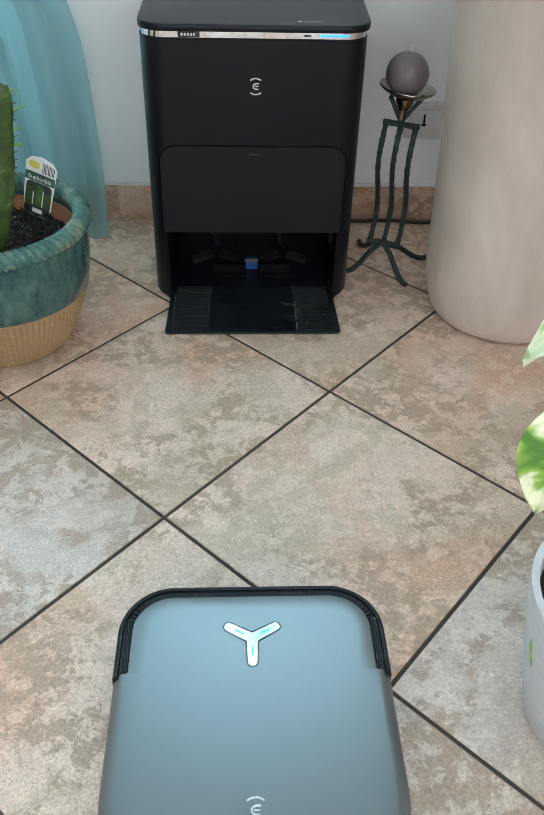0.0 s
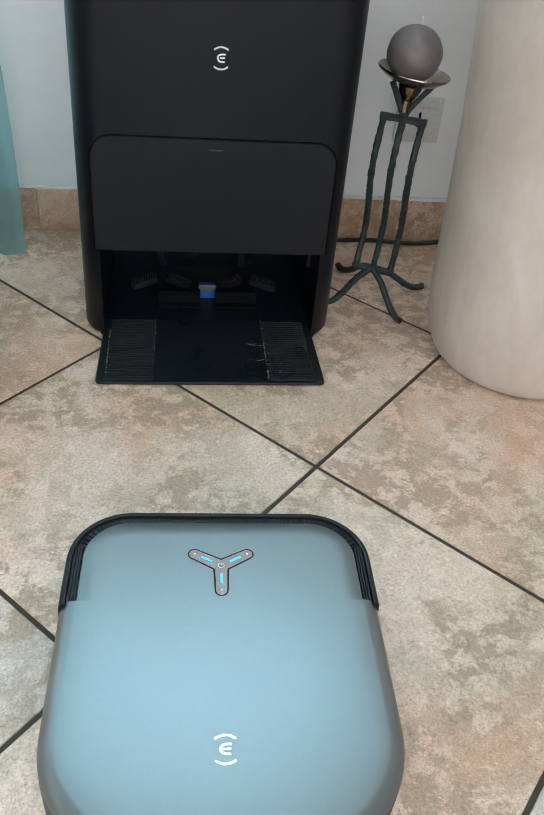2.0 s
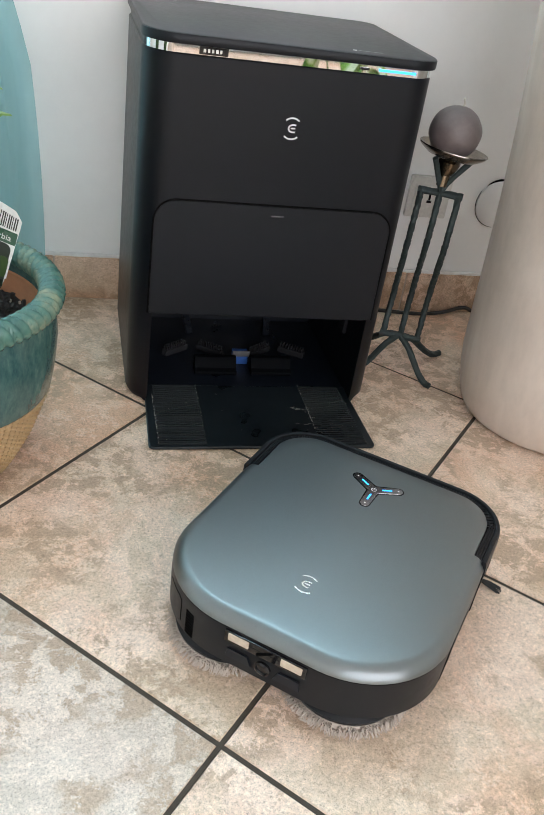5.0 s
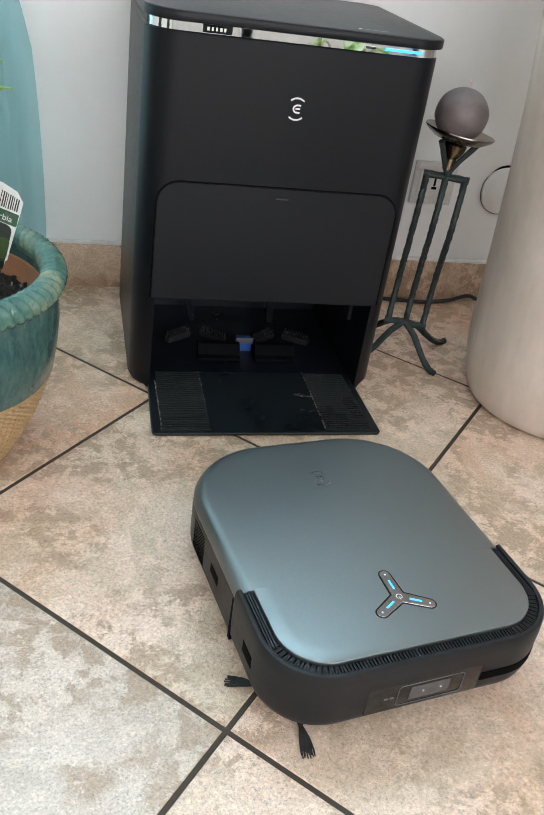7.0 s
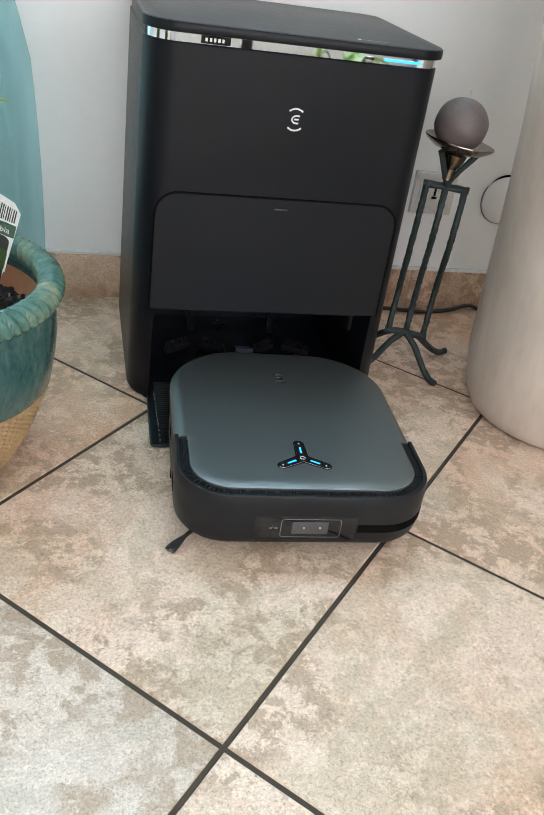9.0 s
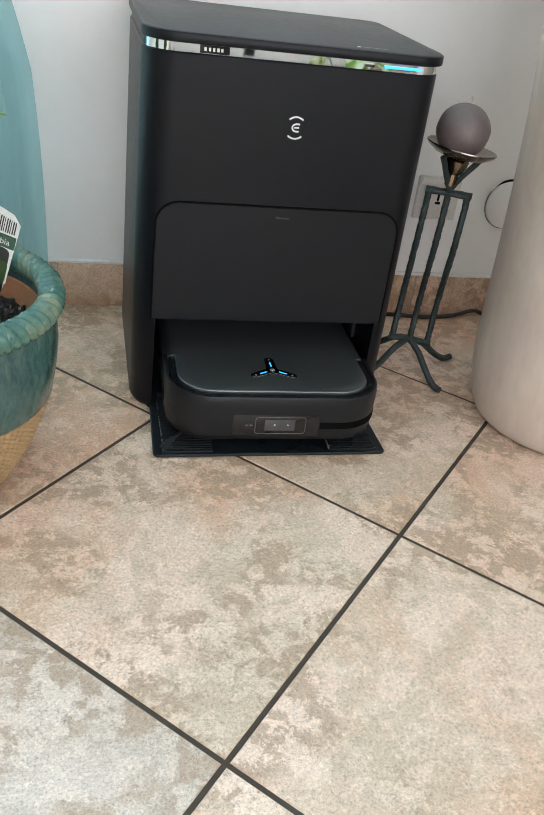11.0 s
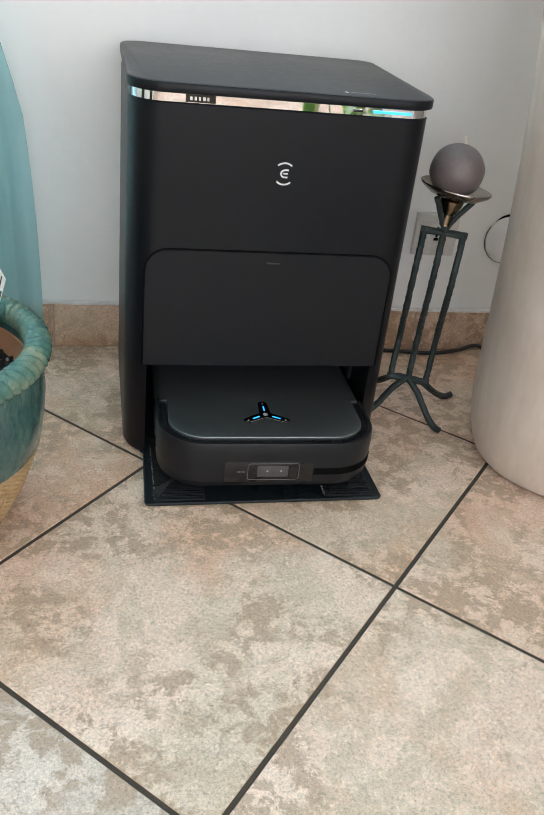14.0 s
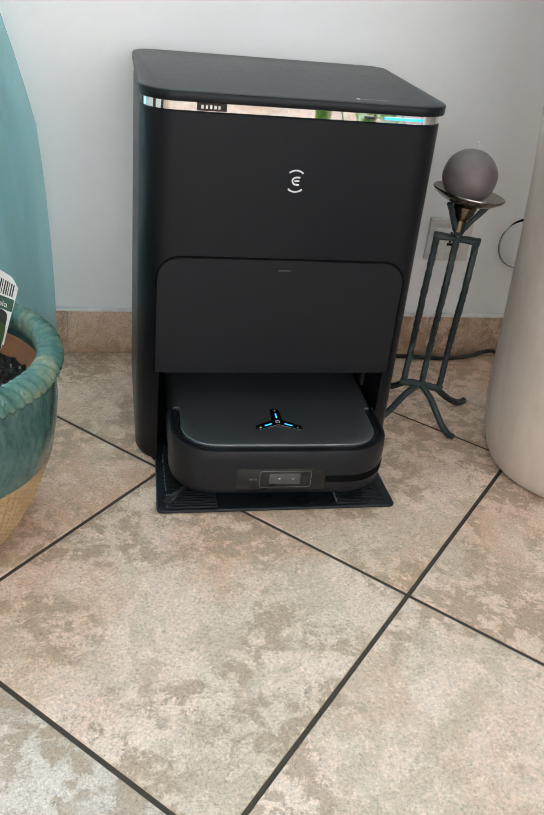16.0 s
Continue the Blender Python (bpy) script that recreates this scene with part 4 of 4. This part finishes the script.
        for kk in range(ribs):
            a = turn + 2 * math.pi * kk / ribs
            for j in range(2, 26):
                f = j / 26
                z = z0 + (z1 - z0) * f
                waist = 0.40 + 0.64 * min(1, f * 2.2) if f < 0.4545 else 1.04 - 0.10 * (f - 0.4545)
                q = r * waist * (0.99 if f < 0.92 else 0.7)
                c = Vector((x + lean[0] * f + q * math.cos(a), y + lean[1] * f + q * math.sin(a), z))
                for w in (-0.35, 0.35):
                    d = Vector((math.cos(a + w), math.sin(a + w), 0.25)) * 0.0062
                    tube(bm, [c, c + d], lambda t: 0.0009 * (1.05 - t), 5, 1)
                if f > 0.66 and j % 2 == kk % 2:
                    d = Vector((math.cos(a), math.sin(a), 0.75 if f > 0.8 else 0.1))
                    s = Vector((-math.sin(a), math.cos(a), 0)) * 0.0042
                    e = 0.010 + 0.010 * ((j * 7 + kk * 3) % 5) / 4
                    tip, mid = c + d * e - Vector((0, 0, e * 0.4)), c + d * e * 0.55
                    up = d.cross(s).normalized() * 0.0011
                    loft(lf, [[c + s * 0.25 + up, c - s * 0.25 + up, c - s * 0.25 - up, c + s * 0.25 - up], [mid + s + up, mid - s + up, mid - s - up, mid + s - up], [tip + s * 0.1 + up, tip - s * 0.1 + up, tip - s * 0.1 - up, tip + s * 0.1 - up]])
        tagged(part("thorn_row", bm, THORN, ob), kind="stuff")
        tagged(part("leaflets", lf, SPROUT, ob, "fresh green leaflets at the tip"), kind="stuff")

    stem(0.020, -0.075, 0.180, 0.510, 0.033, (0.062, -0.045), 0.12)
    stem(-0.030, 0.030, 0.180, 0.52, 0.038, (-0.02, 0.006), 0.6)

    # printed plant tag stuck in the soil
    tag = empty("plant_tag", pose(PX + 0.074, PY + 0.034, 0.225, 0, 11, -24) @ pose(0, 0, 0, -10, 0, 0) @ Matrix.Diagonal((1.36, 1, 1.18, 1)), "white and green printed plastic plant tag stuck in soil", "plant tag")
    shape = [Vector((-0.011, 0.003)), Vector((0.011, 0.003)), Vector((0.0180, 0.008)), Vector((0.0205, 0.030)), Vector((0.0225, 0.080)), Vector((0.015, 0.0885)), Vector((0, 0.092)), Vector((-0.015, 0.0885)), Vector((-0.0225, 0.080)), Vector((-0.0205, 0.030)), Vector((-0.018, 0.008))]
    up = Matrix.Rotation(radians(90), 4, "X")
    bm = bmesh.new()
    slab(bm, shape, -0.0004, 0.0004, 0.0001)
    card = part("card", turn_up(bm, up), TAGWHITE, tag)

    def patch(name, x0, x1, z0, z1, mat, depth, r=0.001):
        bm = bmesh.new()
        slab(bm, rounded(x0, x1, z0, z1, (r,) * 4, 3), 0.0002, 0.0004 + depth, 0.00005)
        return part(name, turn_up(bm, up), mat, card)
    patch("title_band", -0.0215, 0.0215, 0.054, 0.067, TAGGREEN, 0.0002)
    patch("photo", -0.0185, 0.0185, 0.0035, 0.0535, TAGDARK, 0.0002, 0.006)
    patch("stake", -0.0035, 0.0035, -0.034, 0.0045, TAGDARK, 0.0001)
    for x, h in ((-0.013, 0.044), (0.001, 0.050), (0.014, 0.040)):
        patch("photo_stem", x - 0.005, x + 0.005, 0.018, h, CACTUS, 0.0004, 0.004)
        patch("photo_edge", x + 0.0052, x + 0.0066, 0.018, h - 0.006, TAGWHITE, 0.0004, 0.0005)
    patch("price_spot", -0.018, -0.002, 0.073, 0.083, TAGYELLOW, 0.0002, 0.004)
    for i in range(9):
        patch("code_bar", 0.002 + i * 0.0020, 0.002 + i * 0.0020 + (0.0012 if i % 3 else 0.0008), 0.069, 0.085 - 0.0004 * i, TAGDARK, 0.0002, 0.0002)
    patch("foot_symbol", -0.006, 0.008, 0.008, 0.014, TAGWHITE, 0.0006, 0.001)
    words = bpy.data.curves.new("tag_words", "FONT")
    words.body, words.size, words.align_x, words.extrude = "Euphorbia", 0.0082, "CENTER", 0.0001
    words.materials.append(TAGWHITE)
    t = new("title_words", words)
    t.parent, t.matrix_basis = card, pose(0, -0.0011, 0.0572, 90, 0, 0)


make_planter()


# ---- candle stand ----
def make_candle_stand():
    stand = empty("candle_stand", pose(0, 0, 0), "dark green wrought iron candle stand on four splayed feet", "candle stand")
    away = Vector((0.41, 0.91, 0)) * -0.022
    across = Vector((0.91, -0.41, 0)) * 0.0295
    top, low = Vector((0.2840, 0.234, 0.323)), Vector((0.278, 0.241, 0.068))
    tops, lows = (top - across, top, top + across), (low - across, low, low + across)
    for a, b in zip(tops, lows):
        bm = bmesh.new()
        tube(bm, [a.lerp(b, i / 12) + away * math.sin(2 * math.pi * i / 12) for i in range(13)], 0.0052, 8, 7, 0.16, True)
        part("upright", bm, IRON, stand, "wavy iron upright")
    for row in (tops, lows):
        bm = bmesh.new()
        d = (row[2] - row[0]).normalized() * 0.006
        tube(bm, [row[0] - d, row[1], row[2] + d], 0.0056, 8, 6, 0.08, True)
        part("crossbar", bm, IRON, stand)
    hub = Vector((0.277, 0.242, 0.070))
    for foot in ((0.323, 0.176), (0.391, 0.298), (0.203, 0.236), (0.247, 0.369)):
        bm = bmesh.new()
        f = Vector((foot[0], foot[1], 0))
        pts = [hub, hub.lerp(f, 0.30) + Vector((0, 0, 0.004)), hub.lerp(f, 0.62) - Vector((0, 0, 0.004)), hub.lerp(f, 0.84) + Vector((0, 0, -0.0035)), f + Vector((0, 0, 0.0062))]
        tube(bm, pts, 0.0056, 8, 6, 0.07)
        part("foot", bm, IRON, stand, "splayed iron foot")
    neck, cup = Vector((0.283, 0.232, 0.326)), Vector((0.2855, 0.232, 0.376))
    for a in (100, 205, -20):
        bm = bmesh.new()
        d = Vector((math.cos(radians(a)), math.sin(radians(a)), 0))
        tube(bm, [neck, neck + d * 0.010 + Vector((0, 0, 0.018)), cup + d * 0.034 + Vector((0, 0, 0.004))], 0.0044, 8, 6, 0.10)
        part("prong", bm, IRON, stand)
    bm = bmesh.new()
    lathe(bm, [(0.006, -0.042), (0.0085, -0.041), (0.0085, -0.024), (0.011, -0.021), (0.016, -0.012), (0.018, -0.003), (0.010, 0.004)], 28)
    m = Matrix.Translation(cup) @ Matrix.Rotation(radians(6), 4, "Y")
    part("socket_cup", turn_up(bm, m), BRASS, stand, "tarnished brass socket cup")
    bm = bmesh.new()
    lathe(bm, [(0.004, 0.002), (0.020, 0.001), (0.038, 0.005), (0.050, 0.0125), (0.0535, 0.0165), (0.0532, 0.0180), (0.049, 0.0145), (0.037, 0.0075), (0.020, 0.0035), (0.004, 0.0040)], 64)
    part("dish", turn_up(bm, m), DISHM, stand, "shallow tarnished metal dish")
    candle = empty("ball_candle", Matrix.Translation((0.2805, 0.232, 0.379)) @ Matrix.Rotation(radians(4), 4, "Y"), "round taupe ball candle resting in the metal dish", "candle")
    bm = bmesh.new()
    prof = [(max(0.004, 0.0395 * math.sin(radians(a))), 0.0375 - 0.0385 * math.cos(radians(a))) for a in np.linspace(12, 176, 30)]
    lathe(bm, prof, 48, wobble=lambda a, z: 0.0004 * math.sin(a * 3 + z * 200))
    bm.verts.ensure_lookup_table()
    part("wax", bm, WAX, candle, angle=70)
    bm = bmesh.new()
    tube(bm, [(0, 0, 0.073), (0.001, 0, 0.080), (-0.0015, 0, 0.0865)], 0.0017, 6, 4)
    part("wick", bm, WICKM, candle, "white wick")


make_candle_stand()

# ---- tall vase beside the stand ----
vase = empty("floor_vase", pose(0.5007, 0.0955, 0), "tall beige marbled ceramic floor vase", "vase")
bm = bmesh.new()
lathe(bm, [(0.02, 0.003), (0.126, 0.003), (0.1345, 0.005), (0.1390, 0.010), (0.1440, 0.020), (0.1500, 0.040), (0.1560, 0.068), (0.1600, 0.10), (0.1618, 0.17), (0.1635, 0.25), (0.1670, 0.35), (0.1725, 0.45),
           (0.1830, 0.57), (0.1950, 0.68), (0.2040, 0.78), (0.2080, 0.86), (0.2060, 0.90), (0.1990, 0.905), (0.1930, 0.90), (0.1960, 0.85), (0.1860, 0.70), (0.02, 0.69)], 128)
part("body", bm, COLUMN, vase)
bm = bmesh.new()
lathe(bm, [(0.112, 0.0005), (0.1275, 0.0008), (0.1300, 0.003), (0.112, 0.0045)], 96)
part("foot_ring", bm, CLAY, vase, "unglazed foot ring")


# ---- leafy plant by the walkway ----
def make_leafy():
    pot = empty("plant_pot", pose(0.392, -0.80, 0), "white weathered plant pot standing on the tiles", "plant pot")
    bm = bmesh.new()
    lathe(bm, [(0.02, 0.001), (0.085, 0.001), (0.088, 0.005), (0.104, 0.08), (0.118, 0.16), (0.124, 0.205), (0.124, 0.215), (0.116, 0.215), (0.112, 0.19), (0.02, 0.188)], 64)
    part("wall", bm, POTWHITE, pot)
    bm = bmesh.new()
    lathe(bm, [(0.02, 0.185), (0.112, 0.185), (0.112, 0.194), (0.02, 0.198)], 40)
    part("soil", bm, SOIL, pot)
    plant = empty("leafy_plant", pose(0.405, -0.80, 0), "trailing plant with green and cream variegated leaves", "plant")
    rnd = random.Random(21)
    specs = [(-0.062, 0.155, 0.470, 180, -18), (-0.122, 0.090, 0.400, 244, -56), (-0.080, 0.012, 0.195, 235, -50), (0.02, 0.10, 0.36, 60, -20), (0.05, 0.05, 0.38, 40, -15),
             (0.08, -0.05, 0.35, -30, -20), (0.05, -0.09, 0.36, -60, -25), (0.0, 0.0, 0.42, 20, 10), (0.03, 0.0, 0.42, 60, 25), (-0.02, 0.10, 0.41, 120, -5)]
    for x, y, z, yaw, pitch in specs:
        bm = bmesh.new()
        tube(bm, [(0.2 * x, 0.2 * y, 0.195), (0.7 * x, 0.7 * y, 0.7 * z + 0.09), (x, y, z)], 0.0022, 6, 6)
        part("stalk", bm, SPROUT, plant)
        bm = bmesh.new()
        L, rings = rnd.uniform(0.10, 0.125), []
        for i in range(13):
            f = i / 12
            w = 0.040 * math.sin(math.pi * min(1, f * 0.97 + 0.03)) ** 0.75 * (1 - 0.35 * f)
            lift = 0.010 * math.sin(f * 5) - 0.035 * f * f
            row = []
            for k in range(-3, 4):
                row.append((L * f, w * k / 3, lift + 0.010 * abs(k / 3) ** 1.5))
            row += [(p[0], p[1], p[2] - 0.0007) for p in row[::-1]]
            rings.append(row)
        loft(bm, rings)
        turn_up(bm, pose(x, y, z, 0, -pitch, yaw))
        part("leaf", bm, LEAF, plant, "cream-splashed green leaf")


make_leafy()

# ---- wall fittings and cable ----
plate = empty("wall_socket", pose(0.386, WALL_Y, 0.238), "ivory wall socket plate with a switch flap", "socket")
bm = bmesh.new()
box(bm, -0.042, 0.042, -0.010, 0.0, -0.040, 0.040, 0.003)
body_ob = part("plate", bm, SOCKET, plate)
bm = bmesh.new()
box(bm, -0.039, 0.039, -0.0125, -0.009, 0.026, 0.038, 0.0015)
part("top_lip", bm, SOCKET, plate)
bm = bmesh.new()
box(bm, -0.031, 0.031, -0.0125, -0.009, -0.028, 0.023, 0.0015)
part("cover", bm, SOCKET, plate)
bm = bmesh.new()
box(bm, -0.002, 0.002, -0.0135, -0.012, -0.004, 0.016, 0.0005)
box(bm, -0.005, 0.005, -0.0135, -0.012, -0.010, -0.005, 0.0005)
part("key_slot", bm, SEAM, plate, "dark key-shaped slot")

disc = empty("wall_cover", pose(0.537, WALL_Y, 0.232), "round painted cover plate on the wall, cracked at its rim", "cover plate")
bm = bmesh.new()
lathe(bm, [(0.01, 0), (0.046, 0), (0.046, 0.003), (0.044, 0.0045), (0.01, 0.005)], 56)
part("disc", turn_up(bm, Matrix.Rotation(radians(90), 4, "X")), PAINT, disc)
bm = bmesh.new()
tube(bm, [(0.047 * math.cos(radians(a)), -0.001, 0.047 * math.sin(radians(a))) for a in range(75, 140, 5)], lambda t: 0.0022 * math.sin(math.pi * min(1, t + 0.05)) + 0.0004, 6, 1)
part("gap", bm, SEAM, disc, "dark broken gap above the disc")
bm = bmesh.new()
tube(bm, [(0.047 * math.cos(radians(a)), -0.0005, 0.047 * math.sin(radians(a))) for a in range(150, 421, 10)], 0.0005, 5, 1)
part("shadow_line", bm, SEAM, disc)

cable = empty("power_cable", pose(0, 0, 0), "thin black power cable lying along the skirting", "cable")
bm = bmesh.new()
tube(bm, [(0.15, 0.46, 0.03), (0.20, 0.468, 0.010), (0.26, 0.474, 0.0045), (0.33, 0.477, 0.0045), (0.41, 0.468, 0.0045), (0.47, 0.476, 0.006), (0.515, 0.480, 0.016), (0.545, 0.470, 0.008), (0.60, 0.44, 0.0045), (0.75, 0.47, 0.0045)], 0.0038, 8, 8)
part("lead", bm, CABLE, cable)

# ---- skirting and floor pieces ----
bm = bmesh.new()
box(bm, -0.53, EAST, SKIRT_Y + 0.002, WALL_Y, 0, 0.0815)
base = structure("baseboard", bm, speckled("skirting_joint", (0.36, 0.30, 0.245), (0.46, 0.39, 0.32), 120, 0.9, bump=0.3), "beige stoneware skirting tiles with a white caulk line", "baseboard")
bm = bmesh.new()
tube(bm, [(-0.528, 0.4955, 0.0838), (0.2, 0.4957, 0.0842), (1.0, 0.4955, 0.0838), (EAST, 0.4955, 0.084)], 0.0044, 8, 30, 0.12)
part("caulk_line", bm, CAULK, base, "uneven white caulk line")
SKIRTM = make_tile("skirting_stoneware", (0.80, 0.70, 0.615))
x = -0.3055 - 0.3425
bm = bmesh.new()
box(bm, -0.1698, 0.1698, SKIRT_Y, WALL_Y - 0.001, 0.001, 0.0826, 0.0015)
mesh = part("skirting_tile", bm, SKIRTM, base)
mesh.location.x = x + 0.17125
for i in range(1, 9):
    o = new("skirting_tile", mesh.data)
    o.parent, o.location = base, (x + 0.17125 + 0.3425 * i, 0, 0)

ORIGIN, U, V = Vector((0.131, -0.177)), Vector((0.270, 0.297)), Vector((-0.287, 0.285))
gap = 0.0028
a, b = U / 2 - U.normalized() * gap, V / 2 - V.normalized() * gap
whole = [-a - b, a - b, a + b, -a + b]
bm = bmesh.new()
slab(bm, whole, -0.010, 0.0, 0.0014)
first = part("tile", bm, TILE, floor)
bm = bmesh.new()
slab(bm, whole, -0.010, 0.0, 0.0014)
grey_first = part("tile", bm, GREYTILE, floor)
made = grey_made = False


def cut(pts, axis, limit, sign):
    """The part of an outline on the room's side of a wall."""
    out = []
    for p, q in zip(pts, pts[1:] + pts[:1]):
        dp, dq = (limit - p[axis]) * sign, (limit - q[axis]) * sign
        if dp >= 0:
            out.append(p)
        if dp * dq < 0:
            out.append(p.lerp(q, dp / (dp - dq)))
    return out


for i in range(-12, 12):
    for j in range(-12, 12):
        c = ORIGIN + U * (i + 0.5) + V * (j + 0.5)
        turned = (i * 7 + j * 3) % 2
        flip = -1 if turned else 1
        world_pts = [c + p * flip for p in whole]
        kept = world_pts
        for axis, limit, sign in ((0, EAST, 1), (0, WEST, -1), (1, SKIRT_Y + 0.003, 1), (1, SOUTH, -1)):
            kept = cut(kept, axis, limit, sign) if kept else kept
        if len(kept) < 3:
            continue
        if kept == world_pts:
            mesh_data = grey_first.data if (i * 3 + j * 5) % 7 in (1, 5) else first.data
            if mesh_data is first.data and not made:
                o, made = first, True
            elif mesh_data is grey_first.data and not grey_made:
                o, grey_made = grey_first, True
            else:
                o = new("tile", mesh_data)
        else:
            local = [(p - c) * flip for p in kept]
            if sum(p.cross(q) for p, q in zip(local, local[1:] + local[:1])) < 0.002:
                continue
            bm = bmesh.new()
            loft(bm, [at_z(local, -0.010), at_z(local, 0.0)])
            o = part("tile", bm, TILE, smooth=False)
        o.parent = floor
        o.matrix_basis = pose(c.x, c.y, 0.0, 0, 0, 180 * turned)


# ---- what moves ----
def motions():
    """Robot: time, x, y, height, heading in degrees (90: towards the wall)."""
    rows = [(0.0, -0.0160, -0.8375, 0, 90.0), (0.5, -0.0160, -0.7318, 0, 89.9), (1.0, -0.0155, -0.6480, 0, 88.9), (1.5, -0.0123, -0.5730, 0, 88.7), (2.0, -0.0120, -0.5119, 0, 88.4),
            (2.5, -0.0095, -0.4526, 0, 88.1), (3.0, -0.0058, -0.4005, 0, 86.7), (3.5, 0.0030, -0.3554, 0, 83.3), (4.0, 0.0095, -0.3140, 0, 79.8), (4.2, 0.0140, -0.2980, 0, 78.6),
            (4.6, 0.018, -0.284, 0, 71.0), (5.0, 0.022, -0.282, 0, 51.0), (5.4, 0.027, -0.286, 0, 25.0), (5.8, 0.033, -0.294, 0, 0.0), (6.3, 0.037, -0.305, 0, -32.5),
            (6.5, 0.0351, -0.3086, 0, -46.3), (7.0, 0.0189, -0.3187, 0, -80.8), (7.5, 0.0180, -0.2842, 0, -94.1), (8.0, 0.0198, -0.2186, 0, -83.8), (8.5, 0.0103, -0.1335, 0.001, -83.0),
            (9.0, 0.0024, -0.0673, 0.003, -93.6), (9.2, 0.002, -0.035, 0.004, -94.2), (9.8, 0.002, 0.050, 0.006, -92.0), (10.4, 0.004, 0.122, 0.007, -91.4), (10.9, 0.0045, 0.163, 0.007, -91.3),
            (11.3, 0.0045, 0.1684, 0.007, -91.3), (16.0, 0.0045, 0.1684, 0.007, -91.3)]
    walk(ROBOT, [(t, pose(x, y, z, 0, 0, a - 90)) for t, x, y, z, a in rows])
    spin = [(0.0, pose(0.112, 0.112, 0, 0, 0, 45))]
    for i in range(67):
        spin.append((4.2 + i * 0.1, pose(0.112, 0.112, 0, 0, 0, 45 - 80 * i)))
    spin.append((16.0, pose(0.112, 0.112, 0, 0, 0, 45 - 80 * 66)))
    walk(BRUSH, spin)
    for pad in PADS:
        walk(pad, [(0.0, pose(0, 0, 0)), (4.4, pose(0, 0, 0)), (5.4, pose(0, 0, 0.009)), (16.0, pose(0, 0, 0.009))])


motions()
